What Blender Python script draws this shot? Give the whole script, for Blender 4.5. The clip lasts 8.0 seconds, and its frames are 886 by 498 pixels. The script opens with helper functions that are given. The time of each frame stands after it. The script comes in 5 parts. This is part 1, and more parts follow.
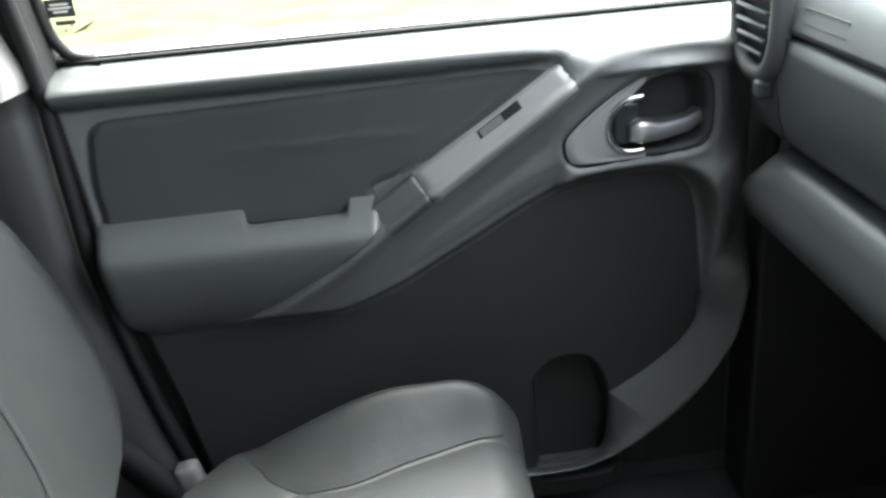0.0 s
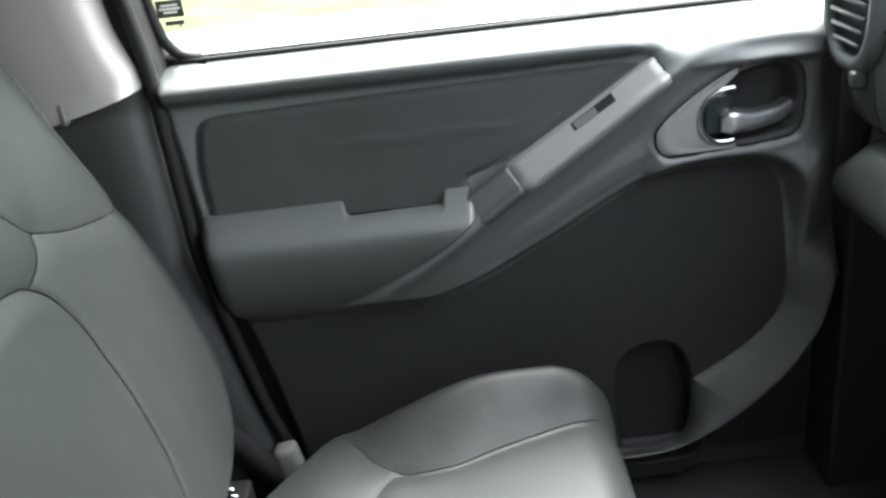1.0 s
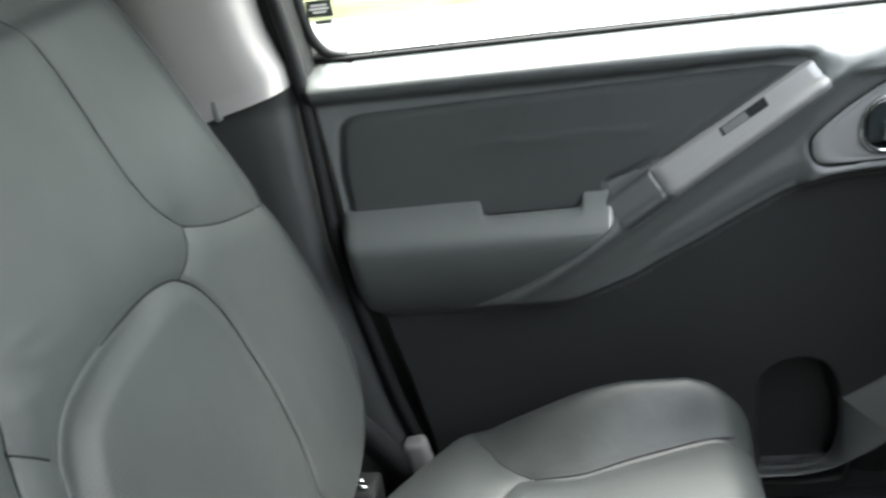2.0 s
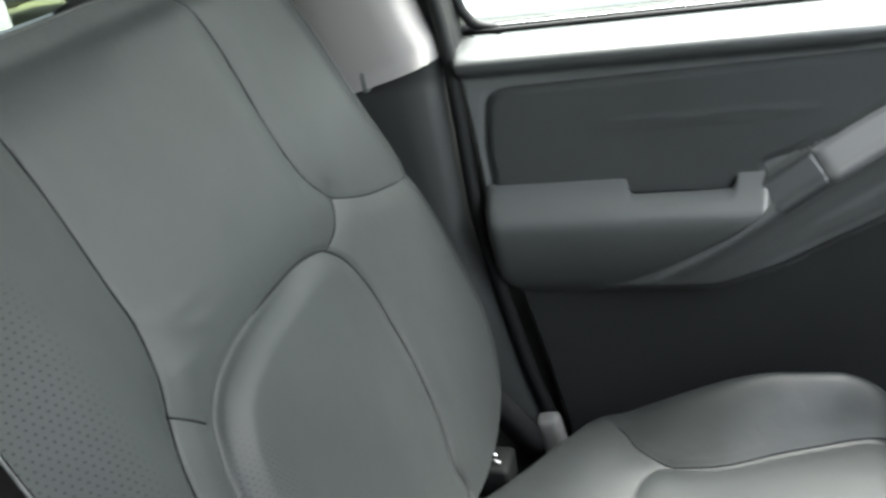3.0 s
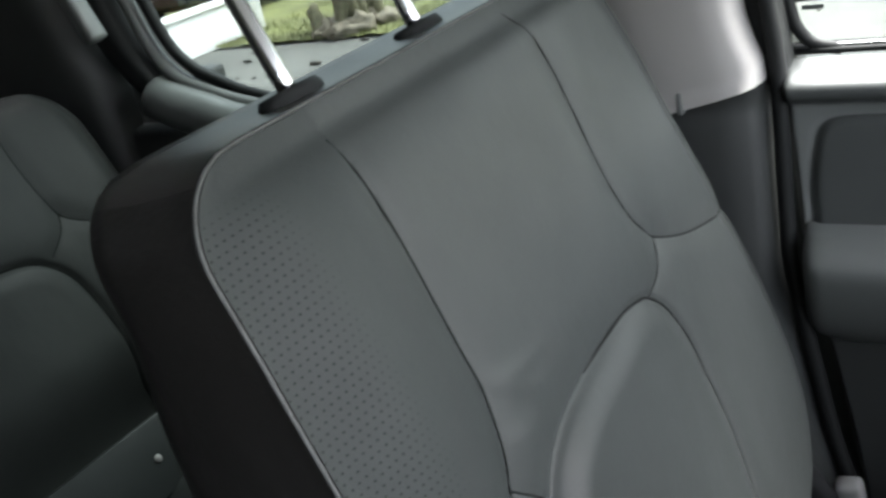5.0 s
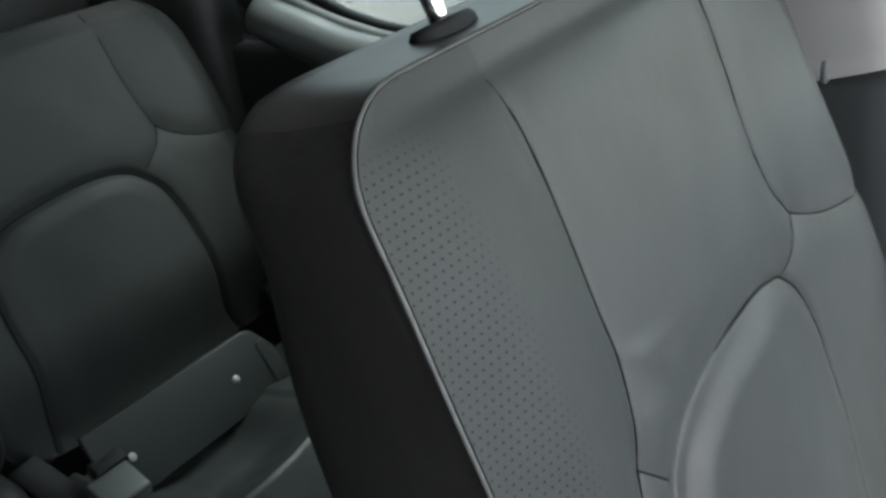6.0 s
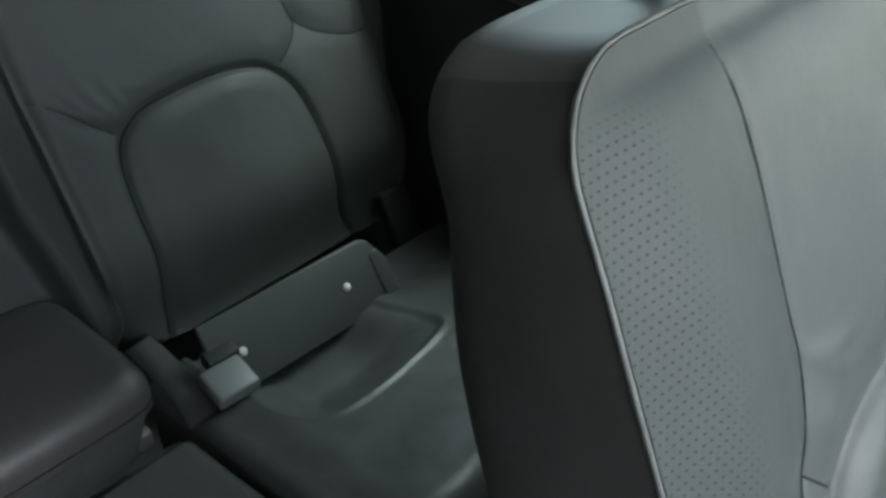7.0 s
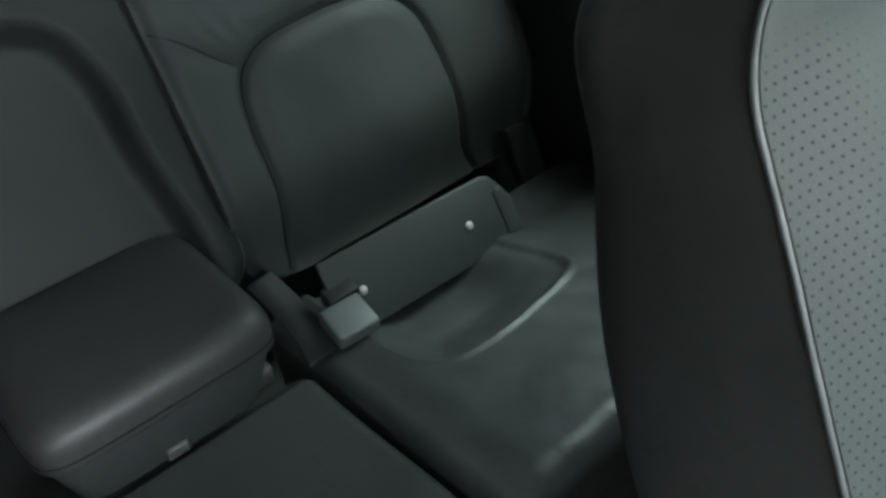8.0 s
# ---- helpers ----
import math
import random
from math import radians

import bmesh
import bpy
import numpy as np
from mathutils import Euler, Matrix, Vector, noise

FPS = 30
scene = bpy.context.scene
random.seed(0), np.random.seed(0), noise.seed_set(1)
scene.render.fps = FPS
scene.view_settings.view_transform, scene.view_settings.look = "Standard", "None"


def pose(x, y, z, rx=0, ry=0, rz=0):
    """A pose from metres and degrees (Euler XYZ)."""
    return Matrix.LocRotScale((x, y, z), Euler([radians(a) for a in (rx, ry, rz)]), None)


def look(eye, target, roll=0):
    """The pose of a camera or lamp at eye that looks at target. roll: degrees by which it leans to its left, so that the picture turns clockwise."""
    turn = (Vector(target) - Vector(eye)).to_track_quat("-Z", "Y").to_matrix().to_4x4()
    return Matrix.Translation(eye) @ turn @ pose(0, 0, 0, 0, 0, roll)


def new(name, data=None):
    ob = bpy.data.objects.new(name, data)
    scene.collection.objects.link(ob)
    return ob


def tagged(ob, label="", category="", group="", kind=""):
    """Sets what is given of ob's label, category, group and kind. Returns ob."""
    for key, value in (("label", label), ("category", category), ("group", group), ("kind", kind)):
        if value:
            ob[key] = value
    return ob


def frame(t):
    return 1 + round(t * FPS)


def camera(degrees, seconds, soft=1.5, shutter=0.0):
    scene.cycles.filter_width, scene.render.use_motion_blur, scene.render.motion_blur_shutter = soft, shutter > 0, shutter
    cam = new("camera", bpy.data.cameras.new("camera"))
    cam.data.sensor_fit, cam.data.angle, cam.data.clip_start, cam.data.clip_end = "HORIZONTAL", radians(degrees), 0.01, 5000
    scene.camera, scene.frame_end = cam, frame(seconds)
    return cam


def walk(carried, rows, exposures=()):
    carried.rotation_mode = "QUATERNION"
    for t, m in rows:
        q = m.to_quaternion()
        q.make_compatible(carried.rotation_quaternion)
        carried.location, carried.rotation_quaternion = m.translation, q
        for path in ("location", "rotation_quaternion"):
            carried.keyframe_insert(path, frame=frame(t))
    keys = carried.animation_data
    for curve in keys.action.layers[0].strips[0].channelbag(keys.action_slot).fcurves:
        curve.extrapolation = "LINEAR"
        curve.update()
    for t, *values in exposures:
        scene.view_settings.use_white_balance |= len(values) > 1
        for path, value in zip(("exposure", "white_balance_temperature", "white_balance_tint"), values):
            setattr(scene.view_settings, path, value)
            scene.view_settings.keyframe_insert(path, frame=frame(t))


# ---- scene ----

# ------------------------------------------------------------------ camera
cam = camera(52.0, 8.0, soft=2.7, shutter=0.4)
PATH = [
    (0, pose(-0.1286, -0.0325, 0.9428, 65.976, 4.833, -4.373)),
    (0.5, pose(-0.1598, -0.0315, 0.9573, 64.795, 5.565, -2.943)),
    (1, pose(-0.1914, -0.0560, 0.9664, 65.260, 6.049, -2.068)),
    (1.5, pose(-0.1980, -0.0533, 0.9638, 65.568, 7.226, 0.584)),
    (1.7, pose(-0.1941, -0.0475, 0.9699, 65.699, 6.991, 3.082)),
    (2.8, pose(-0.1826, -0.0402, 0.9845, 64.615, 9.955, 13.931)),
    (3, pose(-0.2037, -0.0327, 0.9875, 64.567, 9.179, 15.139)),
    (3.5, pose(-0.2602, -0.0047, 1.0033, 63.705, 8.004, 17.189)),
    (4, pose(-0.3057, 0.0133, 1.0084, 63.082, 7.704, 18.959)),
    (4.5, pose(-0.3237, 0.0210, 1.0081, 63.877, 11.018, 22.250)),
    (5, pose(-0.3288, 0.0080, 1.0279, 65.626, 10.729, 28.584)),
    (5.2, pose(-0.3472, 0.0028, 1.0219, 65.662, 10.643, 29.465)),
    (6.3, pose(-0.4071, 0.0104, 1.0387, 61.143, 6.009, 36.307)),
    (6.5, pose(-0.4217, 0.0059, 1.0478, 60.143, 5.721, 37.547)),
    (7, pose(-0.4596, 0.0050, 1.0469, 57.468, 3.186, 42.361)),
    (7.5, pose(-0.4814, 0.0234, 1.0166, 55.726, 7.438, 45.763)),
    (8, pose(-0.5005, 0.0309, 1.0226, 53.888, 6.676, 48.981)),
]
walk(cam, PATH, exposures=[(0.0, 4.05, 6550, 6), (2.6, 4.0, 6600, 6), (3.6, 3.85, 6550, 7), (4.5, 3.8, 6500, 9), (5.1, 3.65, 6500, 10), (6.5, 4.15, 6400, 8), (7.2, 4.5, 6300, 3), (8.0, 4.45, 6250, 0)])

# ------------------------------------------------------------------ light
world = bpy.data.worlds.new("sky")
scene.world = world
world.use_nodes = True
_nt = world.node_tree
_sky = _nt.nodes.new("ShaderNodeTexSky")
_sky.sky_type = "NISHITA"
_sky.sun_disc = False
_sky.sun_elevation = radians(52)
_sky.sun_rotation = radians(60)
_sky.air_density, _sky.dust_density, _sky.ozone_density = 1.0, 3.0, 1.0
_haze = _nt.nodes.new("ShaderNodeHueSaturation")
_haze.inputs["Saturation"].default_value = 0.35
_nt.links.new(_sky.outputs[0], _haze.inputs["Color"])
_nt.links.new(_haze.outputs[0], _nt.nodes["Background"].inputs[0])
_nt.nodes["Background"].inputs[1].default_value = 0.15

_sun = bpy.data.lights.new("sun", "SUN")
_sun.energy, _sun.angle, _sun.color = 2.3, radians(40), (1.0, 0.995, 0.985)
sun = new("sun", _sun)
sun.matrix_world = look((0, 0, 0), (-0.15, -0.50, -0.95))


# ------------------------------------------------------------------ materials
def material(name, base, rough=0.5, metal=0.0, var=0.15, scale=6.0, grain=0.0, grain_scale=900.0, coat=0.0, spec=0.5, fold=0.0):
    """A surface with slow colour drift, stains and a fine grain relief."""
    m = bpy.data.materials.new(name)
    m.use_nodes = True
    nt = m.node_tree
    b = nt.nodes["Principled BSDF"]
    co = nt.nodes.new("ShaderNodeTexCoord")
    n1 = nt.nodes.new("ShaderNodeTexNoise")
    n1.inputs["Scale"].default_value, n1.inputs["Detail"].default_value = scale, 6
    nt.links.new(co.outputs["Object"], n1.inputs["Vector"])
    ramp = nt.nodes.new("ShaderNodeValToRGB")
    lo = [max(0.0, c * (1 - var)) for c in base]
    hi = [min(1.0, c * (1 + var)) for c in base]
    ramp.color_ramp.elements[0].color, ramp.color_ramp.elements[1].color = (*lo, 1), (*hi, 1)
    ramp.color_ramp.elements[0].position, ramp.color_ramp.elements[1].position = 0.3, 0.7
    nt.links.new(n1.outputs["Fac"], ramp.inputs["Fac"])
    nt.links.new(ramp.outputs["Color"], b.inputs["Base Color"])
    n2 = nt.nodes.new("ShaderNodeTexNoise")
    n2.inputs["Scale"].default_value, n2.inputs["Detail"].default_value = scale * 5, 4
    nt.links.new(co.outputs["Object"], n2.inputs["Vector"])
    mr = nt.nodes.new("ShaderNodeMapRange")
    mr.inputs["To Min"].default_value, mr.inputs["To Max"].default_value = max(0.03, rough - 0.035), min(1, rough + 0.035)
    nt.links.new(n2.outputs["Fac"], mr.inputs["Value"])
    nt.links.new(mr.outputs["Result"], b.inputs["Roughness"])
    b.inputs["Metallic"].default_value = metal
    b.inputs["Specular IOR Level"].default_value = spec
    b.inputs["Coat Weight"].default_value = coat
    if grain:
        v = nt.nodes.new("ShaderNodeTexVoronoi")
        v.inputs["Scale"].default_value = grain_scale
        nt.links.new(co.outputs["Object"], v.inputs["Vector"])
        bump = nt.nodes.new("ShaderNodeBump")
        bump.inputs["Strength"].default_value, bump.inputs["Distance"].default_value = grain, 0.001
        nt.links.new(v.outputs["Distance"], bump.inputs["Height"])
        nt.links.new(bump.outputs["Normal"], b.inputs["Normal"])
        if fold:
            n3 = nt.nodes.new("ShaderNodeTexNoise")
            n3.inputs["Scale"].default_value, n3.inputs["Detail"].default_value = 38.0, 3
            nt.links.new(co.outputs["Object"], n3.inputs["Vector"])
            soft = nt.nodes.new("ShaderNodeBump")
            soft.inputs["Strength"].default_value, soft.inputs["Distance"].default_value = fold, 0.006
            nt.links.new(n3.outputs["Fac"], soft.inputs["Height"])
            nt.links.new(soft.outputs["Normal"], bump.inputs["Normal"])
    return m


PLASTIC = material("grained_plastic", (0.112, 0.119, 0.1155), 0.38, grain=0.25, grain_scale=1100, var=0.08, spec=0.65)
PLASTIC_DASH = material("dashboard_plastic", (0.060, 0.066, 0.065), 0.42, grain=0.25, grain_scale=1100, var=0.08, spec=0.6)
PLASTIC_ARM = material("armrest_vinyl", (0.094, 0.101, 0.0975), 0.36, grain=0.14, grain_scale=900, var=0.07, spec=0.75)
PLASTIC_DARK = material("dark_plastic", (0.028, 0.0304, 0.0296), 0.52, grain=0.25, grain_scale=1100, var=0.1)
PLASTIC_PAD = material("belt_pad_vinyl", (0.050, 0.055, 0.054), 0.33, grain=0.12, grain_scale=900, var=0.06, spec=0.9)
CLOTH = material("door_cloth", (0.045, 0.0497, 0.0480), 0.75, grain=0.5, grain_scale=1500, var=0.12, spec=0.3, fold=0.16)
SILVER = material("silver_grey_plastic", (0.28, 0.28, 0.28), 0.24, grain=0.05, var=0.05)
GLOSS_DARK = material("glossy_dark_plastic", (0.030, 0.038, 0.040), 0.16, var=0.05)
SATIN = material("satin_grey_cap", (0.270, 0.270, 0.266), 0.32, metal=0.15, grain=0.04, var=0.05)
LEATHER = material("grey_leather", (0.0255, 0.0290, 0.0286), 0.52, grain=0.10, grain_scale=800, var=0.10, spec=0.22, fold=0.10)
LEATHER_SEAT = material("glossy_worn_grey_leather", (0.027, 0.0310, 0.0308), 0.45, grain=0.10, grain_scale=800, var=0.10, spec=0.36, fold=0.12)
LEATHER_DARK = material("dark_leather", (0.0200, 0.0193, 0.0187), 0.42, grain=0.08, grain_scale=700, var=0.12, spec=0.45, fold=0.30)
# bench leather toned down: the shade of the middle backrest is in this colour
LEATHER_MID_SHADE = material("shaded_bench_leather", (0.0108, 0.0121, 0.0118), 0.55, grain=0.15, grain_scale=900, var=0.12, spec=0.22)
LEATHER_REAR = material("smooth_worn_leather", (0.030, 0.0331, 0.0322), 0.42, grain=0.08, grain_scale=800, var=0.12, spec=0.27, fold=0.22)
LEATHER_BACK = material("matt_dark_leather", (0.029, 0.0322, 0.0312), 0.56, grain=0.08, grain_scale=800, var=0.12, spec=0.22, fold=0.12)
LEATHER_LID = material("brown_black_leather", (0.031, 0.0297, 0.0290), 0.46, grain=0.10, grain_scale=700, var=0.12, spec=0.30, fold=0.10)
# the side leather, lightened to stand in for light from above
LEATHER_TOP_LIT = material("lit_brown_grey_leather", (0.043, 0.0415, 0.040), 0.38, grain=0.08, grain_scale=700, var=0.12, spec=0.5)
PIPING = material("piping_vinyl", (0.032, 0.0345, 0.034), 0.55, var=0.35, scale=60)
CHROME = material("chrome", (0.75, 0.76, 0.77), 0.14, metal=1.0, var=0.03)
LEVER = material("satin_chrome", (0.76, 0.77, 0.77), 0.42, metal=1.0, var=0.04)
STEEL = material("brushed_steel", (0.55, 0.56, 0.57), 0.28, metal=1.0, var=0.08)
BRACKET = material("brown_grey_bracket", (0.030, 0.027, 0.026), 0.5, var=0.1)
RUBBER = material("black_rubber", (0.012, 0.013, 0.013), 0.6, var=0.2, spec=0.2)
BELT = material("woven_belt", (0.020, 0.021, 0.022), 0.75, grain=0.6, grain_scale=500, var=0.1, spec=0.3)
TRIM_LIGHT = material("beige_grey_trim", (0.27, 0.26, 0.252), 0.55, grain=0.2, grain_scale=800, var=0.05)
HEADLINER = material("headliner_cloth", (0.62, 0.62, 0.60), 0.9, var=0.05)
CARPET = material("black_carpet", (0.065, 0.066, 0.066), 0.95, grain=0.8, grain_scale=400, var=0.3, spec=0.1)
TAUPE = material("grey_vinyl_flap", (0.045, 0.05, 0.049), 0.5, grain=0.2, var=0.1)
ASPHALT = material("asphalt", (0.098, 0.096, 0.088), 0.85, var=0.25, scale=0.8, grain=0.5, grain_scale=60)
CONCRETE = material("concrete_path", (0.55, 0.54, 0.52), 0.85, var=0.12, scale=1.0)
GRASS = material("grass", (0.125, 0.130, 0.045), 0.9, var=0.5, scale=1.6, grain=0.6, grain_scale=30)
SOIL = material("soil", (0.045, 0.04, 0.034), 0.95, var=0.4, scale=4)
WHITEWALL = material("white_render", (0.78, 0.78, 0.76), 0.8, var=0.05, scale=2)
THREAD = material("seam_shadow_thread", (0.0085, 0.0094, 0.0092), 0.85, var=0.2, spec=0.08)
BRICK = material("orange_brick", (0.42, 0.16, 0.07), 0.85, var=0.25, scale=5)


# ------------------------------------------------------------------ mesh helpers
BASE = {}


def thing(name, label, category, at=(0, 0, 0), group="", kind=""):
    ob = new(name)
    ob.location = at
    ob.empty_display_size = 0.05
    BASE[ob.name] = Vector(at)
    return tagged(ob, label, category, group, kind)


def part(name, verts, faces, mat, parent=None, label="", smooth=True, normals=None, uvs=None):
    """One mesh object, given in world coordinates, under a thing or a part."""
    me = bpy.data.meshes.new(name)
    me.from_pydata([tuple(map(float, v)) for v in verts], [], [tuple(int(i) for i in f) for f in faces])
    me.materials.append(mat)
    if smooth:
        me.polygons.foreach_set("use_smooth", [True] * len(me.polygons))
    if uvs is not None:
        layer = me.uv_layers.new(name="UVMap")
        idx = np.empty(len(me.loops), dtype=np.int32)
        me.loops.foreach_get("vertex_index", idx)
        layer.data.foreach_set("uv", np.asarray(uvs, dtype=np.float32)[idx].ravel())
    me.update()
    if normals is not None:
        me.normals_split_custom_set_from_vertices([tuple(map(float, n)) for n in normals])
    ob = new(name, me)
    if parent is not None:
        ob.parent = parent
        ob.matrix_parent_inverse = Matrix.Translation(-BASE.get(parent.name, Vector((0, 0, 0))))
    if label:
        ob["label"] = label
    return ob


def structure(name, verts, faces, mat, label, category, smooth=False):
    ob = part(name, verts, faces, mat, None, "", smooth)
    return tagged(ob, label, category, "", "structure")


def from_bm(bm):
    bm.verts.ensure_lookup_table()
    bm.verts.index_update()
    v = [tuple(x.co) for x in bm.verts]
    f = [[q.index for q in x.verts] for x in bm.faces]
    bm.free()
    return v, f


def box(x0, x1, y0, y1, z0, z1, bevel=0.004, seg=2, m=None):
    bm = bmesh.new()
    bmesh.ops.create_cube(bm, size=1.0)
    for v in bm.verts:
        v.co = Vector(((x0 + x1) / 2 + v.co.x * (x1 - x0), (y0 + y1) / 2 + v.co.y * (y1 - y0), (z0 + z1) / 2 + v.co.z * (z1 - z0)))
    if bevel:
        bmesh.ops.bevel(bm, geom=bm.edges[:], offset=bevel, segments=seg, profile=0.6, affect="EDGES")
    if m is not None:
        bmesh.ops.transform(bm, matrix=m, verts=bm.verts)
    return from_bm(bm)


def tube(pts, r, n=10, cap=True):
    """A round tube along a polyline; r may be a list of radii."""
    pts = [Vector(p) for p in pts]
    rs = r if isinstance(r, (list, tuple)) else [r] * len(pts)
    v, f = [], []
    up = Vector((0.3, 0.2, 1)).normalized()
    for i, p in enumerate(pts):
        d = (pts[min(i + 1, len(pts) - 1)] - pts[max(i - 1, 0)]).normalized()
        a = d.cross(up).normalized()
        b = d.cross(a).normalized()
        for k in range(n):
            w = 2 * math.pi * k / n
            v.append(p + (a * math.cos(w) + b * math.sin(w)) * rs[i])
    for i in range(len(pts) - 1):
        for k in range(n):
            f.append((i * n + k, i * n + (k + 1) % n, (i + 1) * n + (k + 1) % n, (i + 1) * n + k))
    if cap:
        f.append(tuple(range(n))[::-1])
        f.append(tuple((len(pts) - 1) * n + k for k in range(n)))
    return v, f


def ribbon(pts, wide, thick):
    """A flat band along a polyline: wide is the half-width vector, thick the half-thickness vector."""
    v, f = [], []
    w, t = Vector(wide), Vector(thick)
    for p in pts:
        p = Vector(p)
        v += [p - w - t, p + w - t, p + w + t, p - w + t]
    for i in range(len(pts) - 1):
        for k in range(4):
            f.append((i * 4 + k, i * 4 + (k + 1) % 4, i * 4 + 4 + (k + 1) % 4, i * 4 + 4 + k))
    e = (len(pts) - 1) * 4
    f += [(3, 2, 1, 0), (e, e + 1, e + 2, e + 3)]
    return v, f


def prism(poly, to3, d0, d1, bevel=0.0):
    """A plate with the outline poly (2D), from depth d0 to d1; to3(a, b, d) gives the place in the world."""
    n = len(poly)
    c = np.mean(np.array(poly), axis=0)
    rings = [(0.0, d0), (0.0, d1 - (d1 - d0) * 0.3 if bevel else d1)]
    if bevel:
        rings += [(bevel * 0.3, d1 - (d1 - d0) * 0.08), (bevel, d1)]
    v, f = [], []
    for ins, d in rings:
        for a, b in poly:
            w = np.array((a, b)) - c
            ln = max(1e-6, np.linalg.norm(w))
            q = c + w * (1 - ins / ln)
            v.append(to3(q[0], q[1], d))
    for r in range(len(rings) - 1):
        for k in range(n):
            f.append((r * n + k, r * n + (k + 1) % n, (r + 1) * n + (k + 1) % n, (r + 1) * n + k))
    f.append(tuple((len(rings) - 1) * n + k for k in range(n)))
    f.append(tuple(range(n))[::-1])
    return v, f


def spline(pts, n=8, closed=False):
    p = [np.array(q, float) for q in pts]
    out = []
    m = len(p)
    rng = range(m) if closed else range(m - 1)
    for i in rng:
        a, b, c, d = (p[(i - 1) % m], p[i], p[(i + 1) % m], p[(i + 2) % m]) if closed else (p[max(i - 1, 0)], p[i], p[i + 1], p[min(i + 2, m - 1)])
        for k in range(n):
            t = k / n
            out.append(0.5 * (2 * b + (c - a) * t + (2 * a - 5 * b + 4 * c - d) * t * t + (3 * b - a - 3 * c + d) * t ** 3))
    if not closed:
        out.append(p[-1])
    return np.array(out)


def sdf(px, py, poly):
    """Signed distance to a closed outline; negative inside."""
    a = np.asarray(poly, float)
    b = np.roll(a, -1, 0)
    d = np.full(px.shape, 1e9)
    ins = np.zeros(px.shape, bool)
    for (ax, ay), (bx, by) in zip(a, b):
        ex, ey = bx - ax, by - ay
        wx, wy = px - ax, py - ay
        t = np.clip((wx * ex + wy * ey) / (ex * ex + ey * ey + 1e-12), 0, 1)
        d = np.minimum(d, (wx - ex * t) ** 2 + (wy - ey * t) ** 2)
        c = (ay > py) != (by > py)
        den = by - ay if abs(by - ay) > 1e-12 else 1e-12
        ins ^= c & (px < ex * (py - ay) / den + ax)
    d = np.sqrt(d)
    return np.where(ins, -d, d)


def line_dist(px, py, pts):
    d = np.full(px.shape, 1e9)
    for (ax, ay), (bx, by) in zip(pts[:-1], pts[1:]):
        ex, ey = bx - ax, by - ay
        wx, wy = px - ax, py - ay
        t = np.clip((wx * ex + wy * ey) / (ex * ex + ey * ey + 1e-12), 0, 1)
        d = np.minimum(d, (wx - ex * t) ** 2 + (wy - ey * t) ** 2)
    return np.sqrt(d)


def ss(a, b, x):
    t = np.clip((x - a) / (b - a), 0, 1)
    return t * t * (3 - 2 * t)


def soften(h, n=1):
    for _ in range(n):
        g = np.pad(h, 1, mode="edge")
        h = (g[1:-1, 1:-1] * 4 + (g[:-2, 1:-1] + g[2:, 1:-1] + g[1:-1, :-2] + g[1:-1, 2:]) * 2 + g[:-2, :-2] + g[:-2, 2:] + g[2:, :-2] + g[2:, 2:]) / 16
    return h


def sheet(P3, flip=False):
    """Normals of a grid of places, by central differences."""
    du = np.gradient(P3, axis=0)
    dv = np.gradient(P3, axis=1)
    n = np.cross(du, dv)
    n /= np.maximum(np.linalg.norm(n, axis=2, keepdims=True), 1e-12)
    return -n if flip else n


def split_sheet(P3, region, kinds, parent, flip=False, uv=None):
    """Cuts a grid of places into one mesh per region. kinds: {id: (name, material, label)}."""
    N = sheet(P3, flip)
    nu, nv = P3.shape[:2]
    idx = np.arange(nu * nv).reshape(nu, nv)
    q = np.stack([idx[:-1, :-1], idx[1:, :-1], idx[1:, 1:], idx[:-1, 1:]], -1).reshape(-1, 4)
    if flip:
        q = q[:, ::-1]
    rid = region[:-1, :-1].reshape(-1)
    V, NN = P3.reshape(-1, 3), N.reshape(-1, 3)
    made = {}
    for k, (name, mat, label) in kinds.items():
        f = q[rid == k]
        if not len(f):
            continue
        used, inv = np.unique(f, return_inverse=True)
        made[k] = part(name, V[used], inv.reshape(-1, 4), mat, parent, label, True, NN[used], None if uv is None else uv.reshape(-1, 2)[used])
    return made


# ------------------------------------------------------------------ cabin structure
def slab(name, x0, x1, y0, y1, z0, z1, mat, label, category):
    v, f = box(x0, x1, y0, y1, z0, z1, 0.006)
    return structure(name, v, f, mat, label, category)


slab("floor", -1.85, 0.95, -0.64, 1.062, 0.0, 0.05, CARPET, "black carpeted car floor", "floor")
slab("ceiling", -1.85, 0.12, -0.70, 1.06, 1.25, 1.29, HEADLINER, "pale grey cloth headliner under the roof", "ceiling")
slab("wall_right", -1.85, 0.95, -0.70, -0.64, 0.0, 0.80, PLASTIC_DARK, "dark plastic trim of the far cabin side", "wall")
slab("wall_left", -1.40, 0.95, 1.062, 1.11, 0.0, 0.685, PLASTIC_DASH, "dark inner skin of the car side behind the doors", "wall")
# filler slab added against light leaking in under the window
slab("wall_left_front", -0.72, 0.95, 1.062, 1.11, 0.687, 0.735, PLASTIC_DARK, "dark filler slab added below the front window against leaking light", "wall")
# slab added to stop windshield light between dash and door
slab("wall_left_hinge_block", 0.306, 0.895, 0.974, 1.060, 0.052, 0.730, PLASTIC_DARK, "dark slab added by the door hinges to block light", "wall")
# filler slab added against light leaking in behind the pillar trim
slab("wall_left_leak_block", -0.74, -0.535, 1.064, 1.10, 0.737, 1.25, PLASTIC_DARK, "dark filler slab added behind the centre pillar trim against leaking light", "wall")
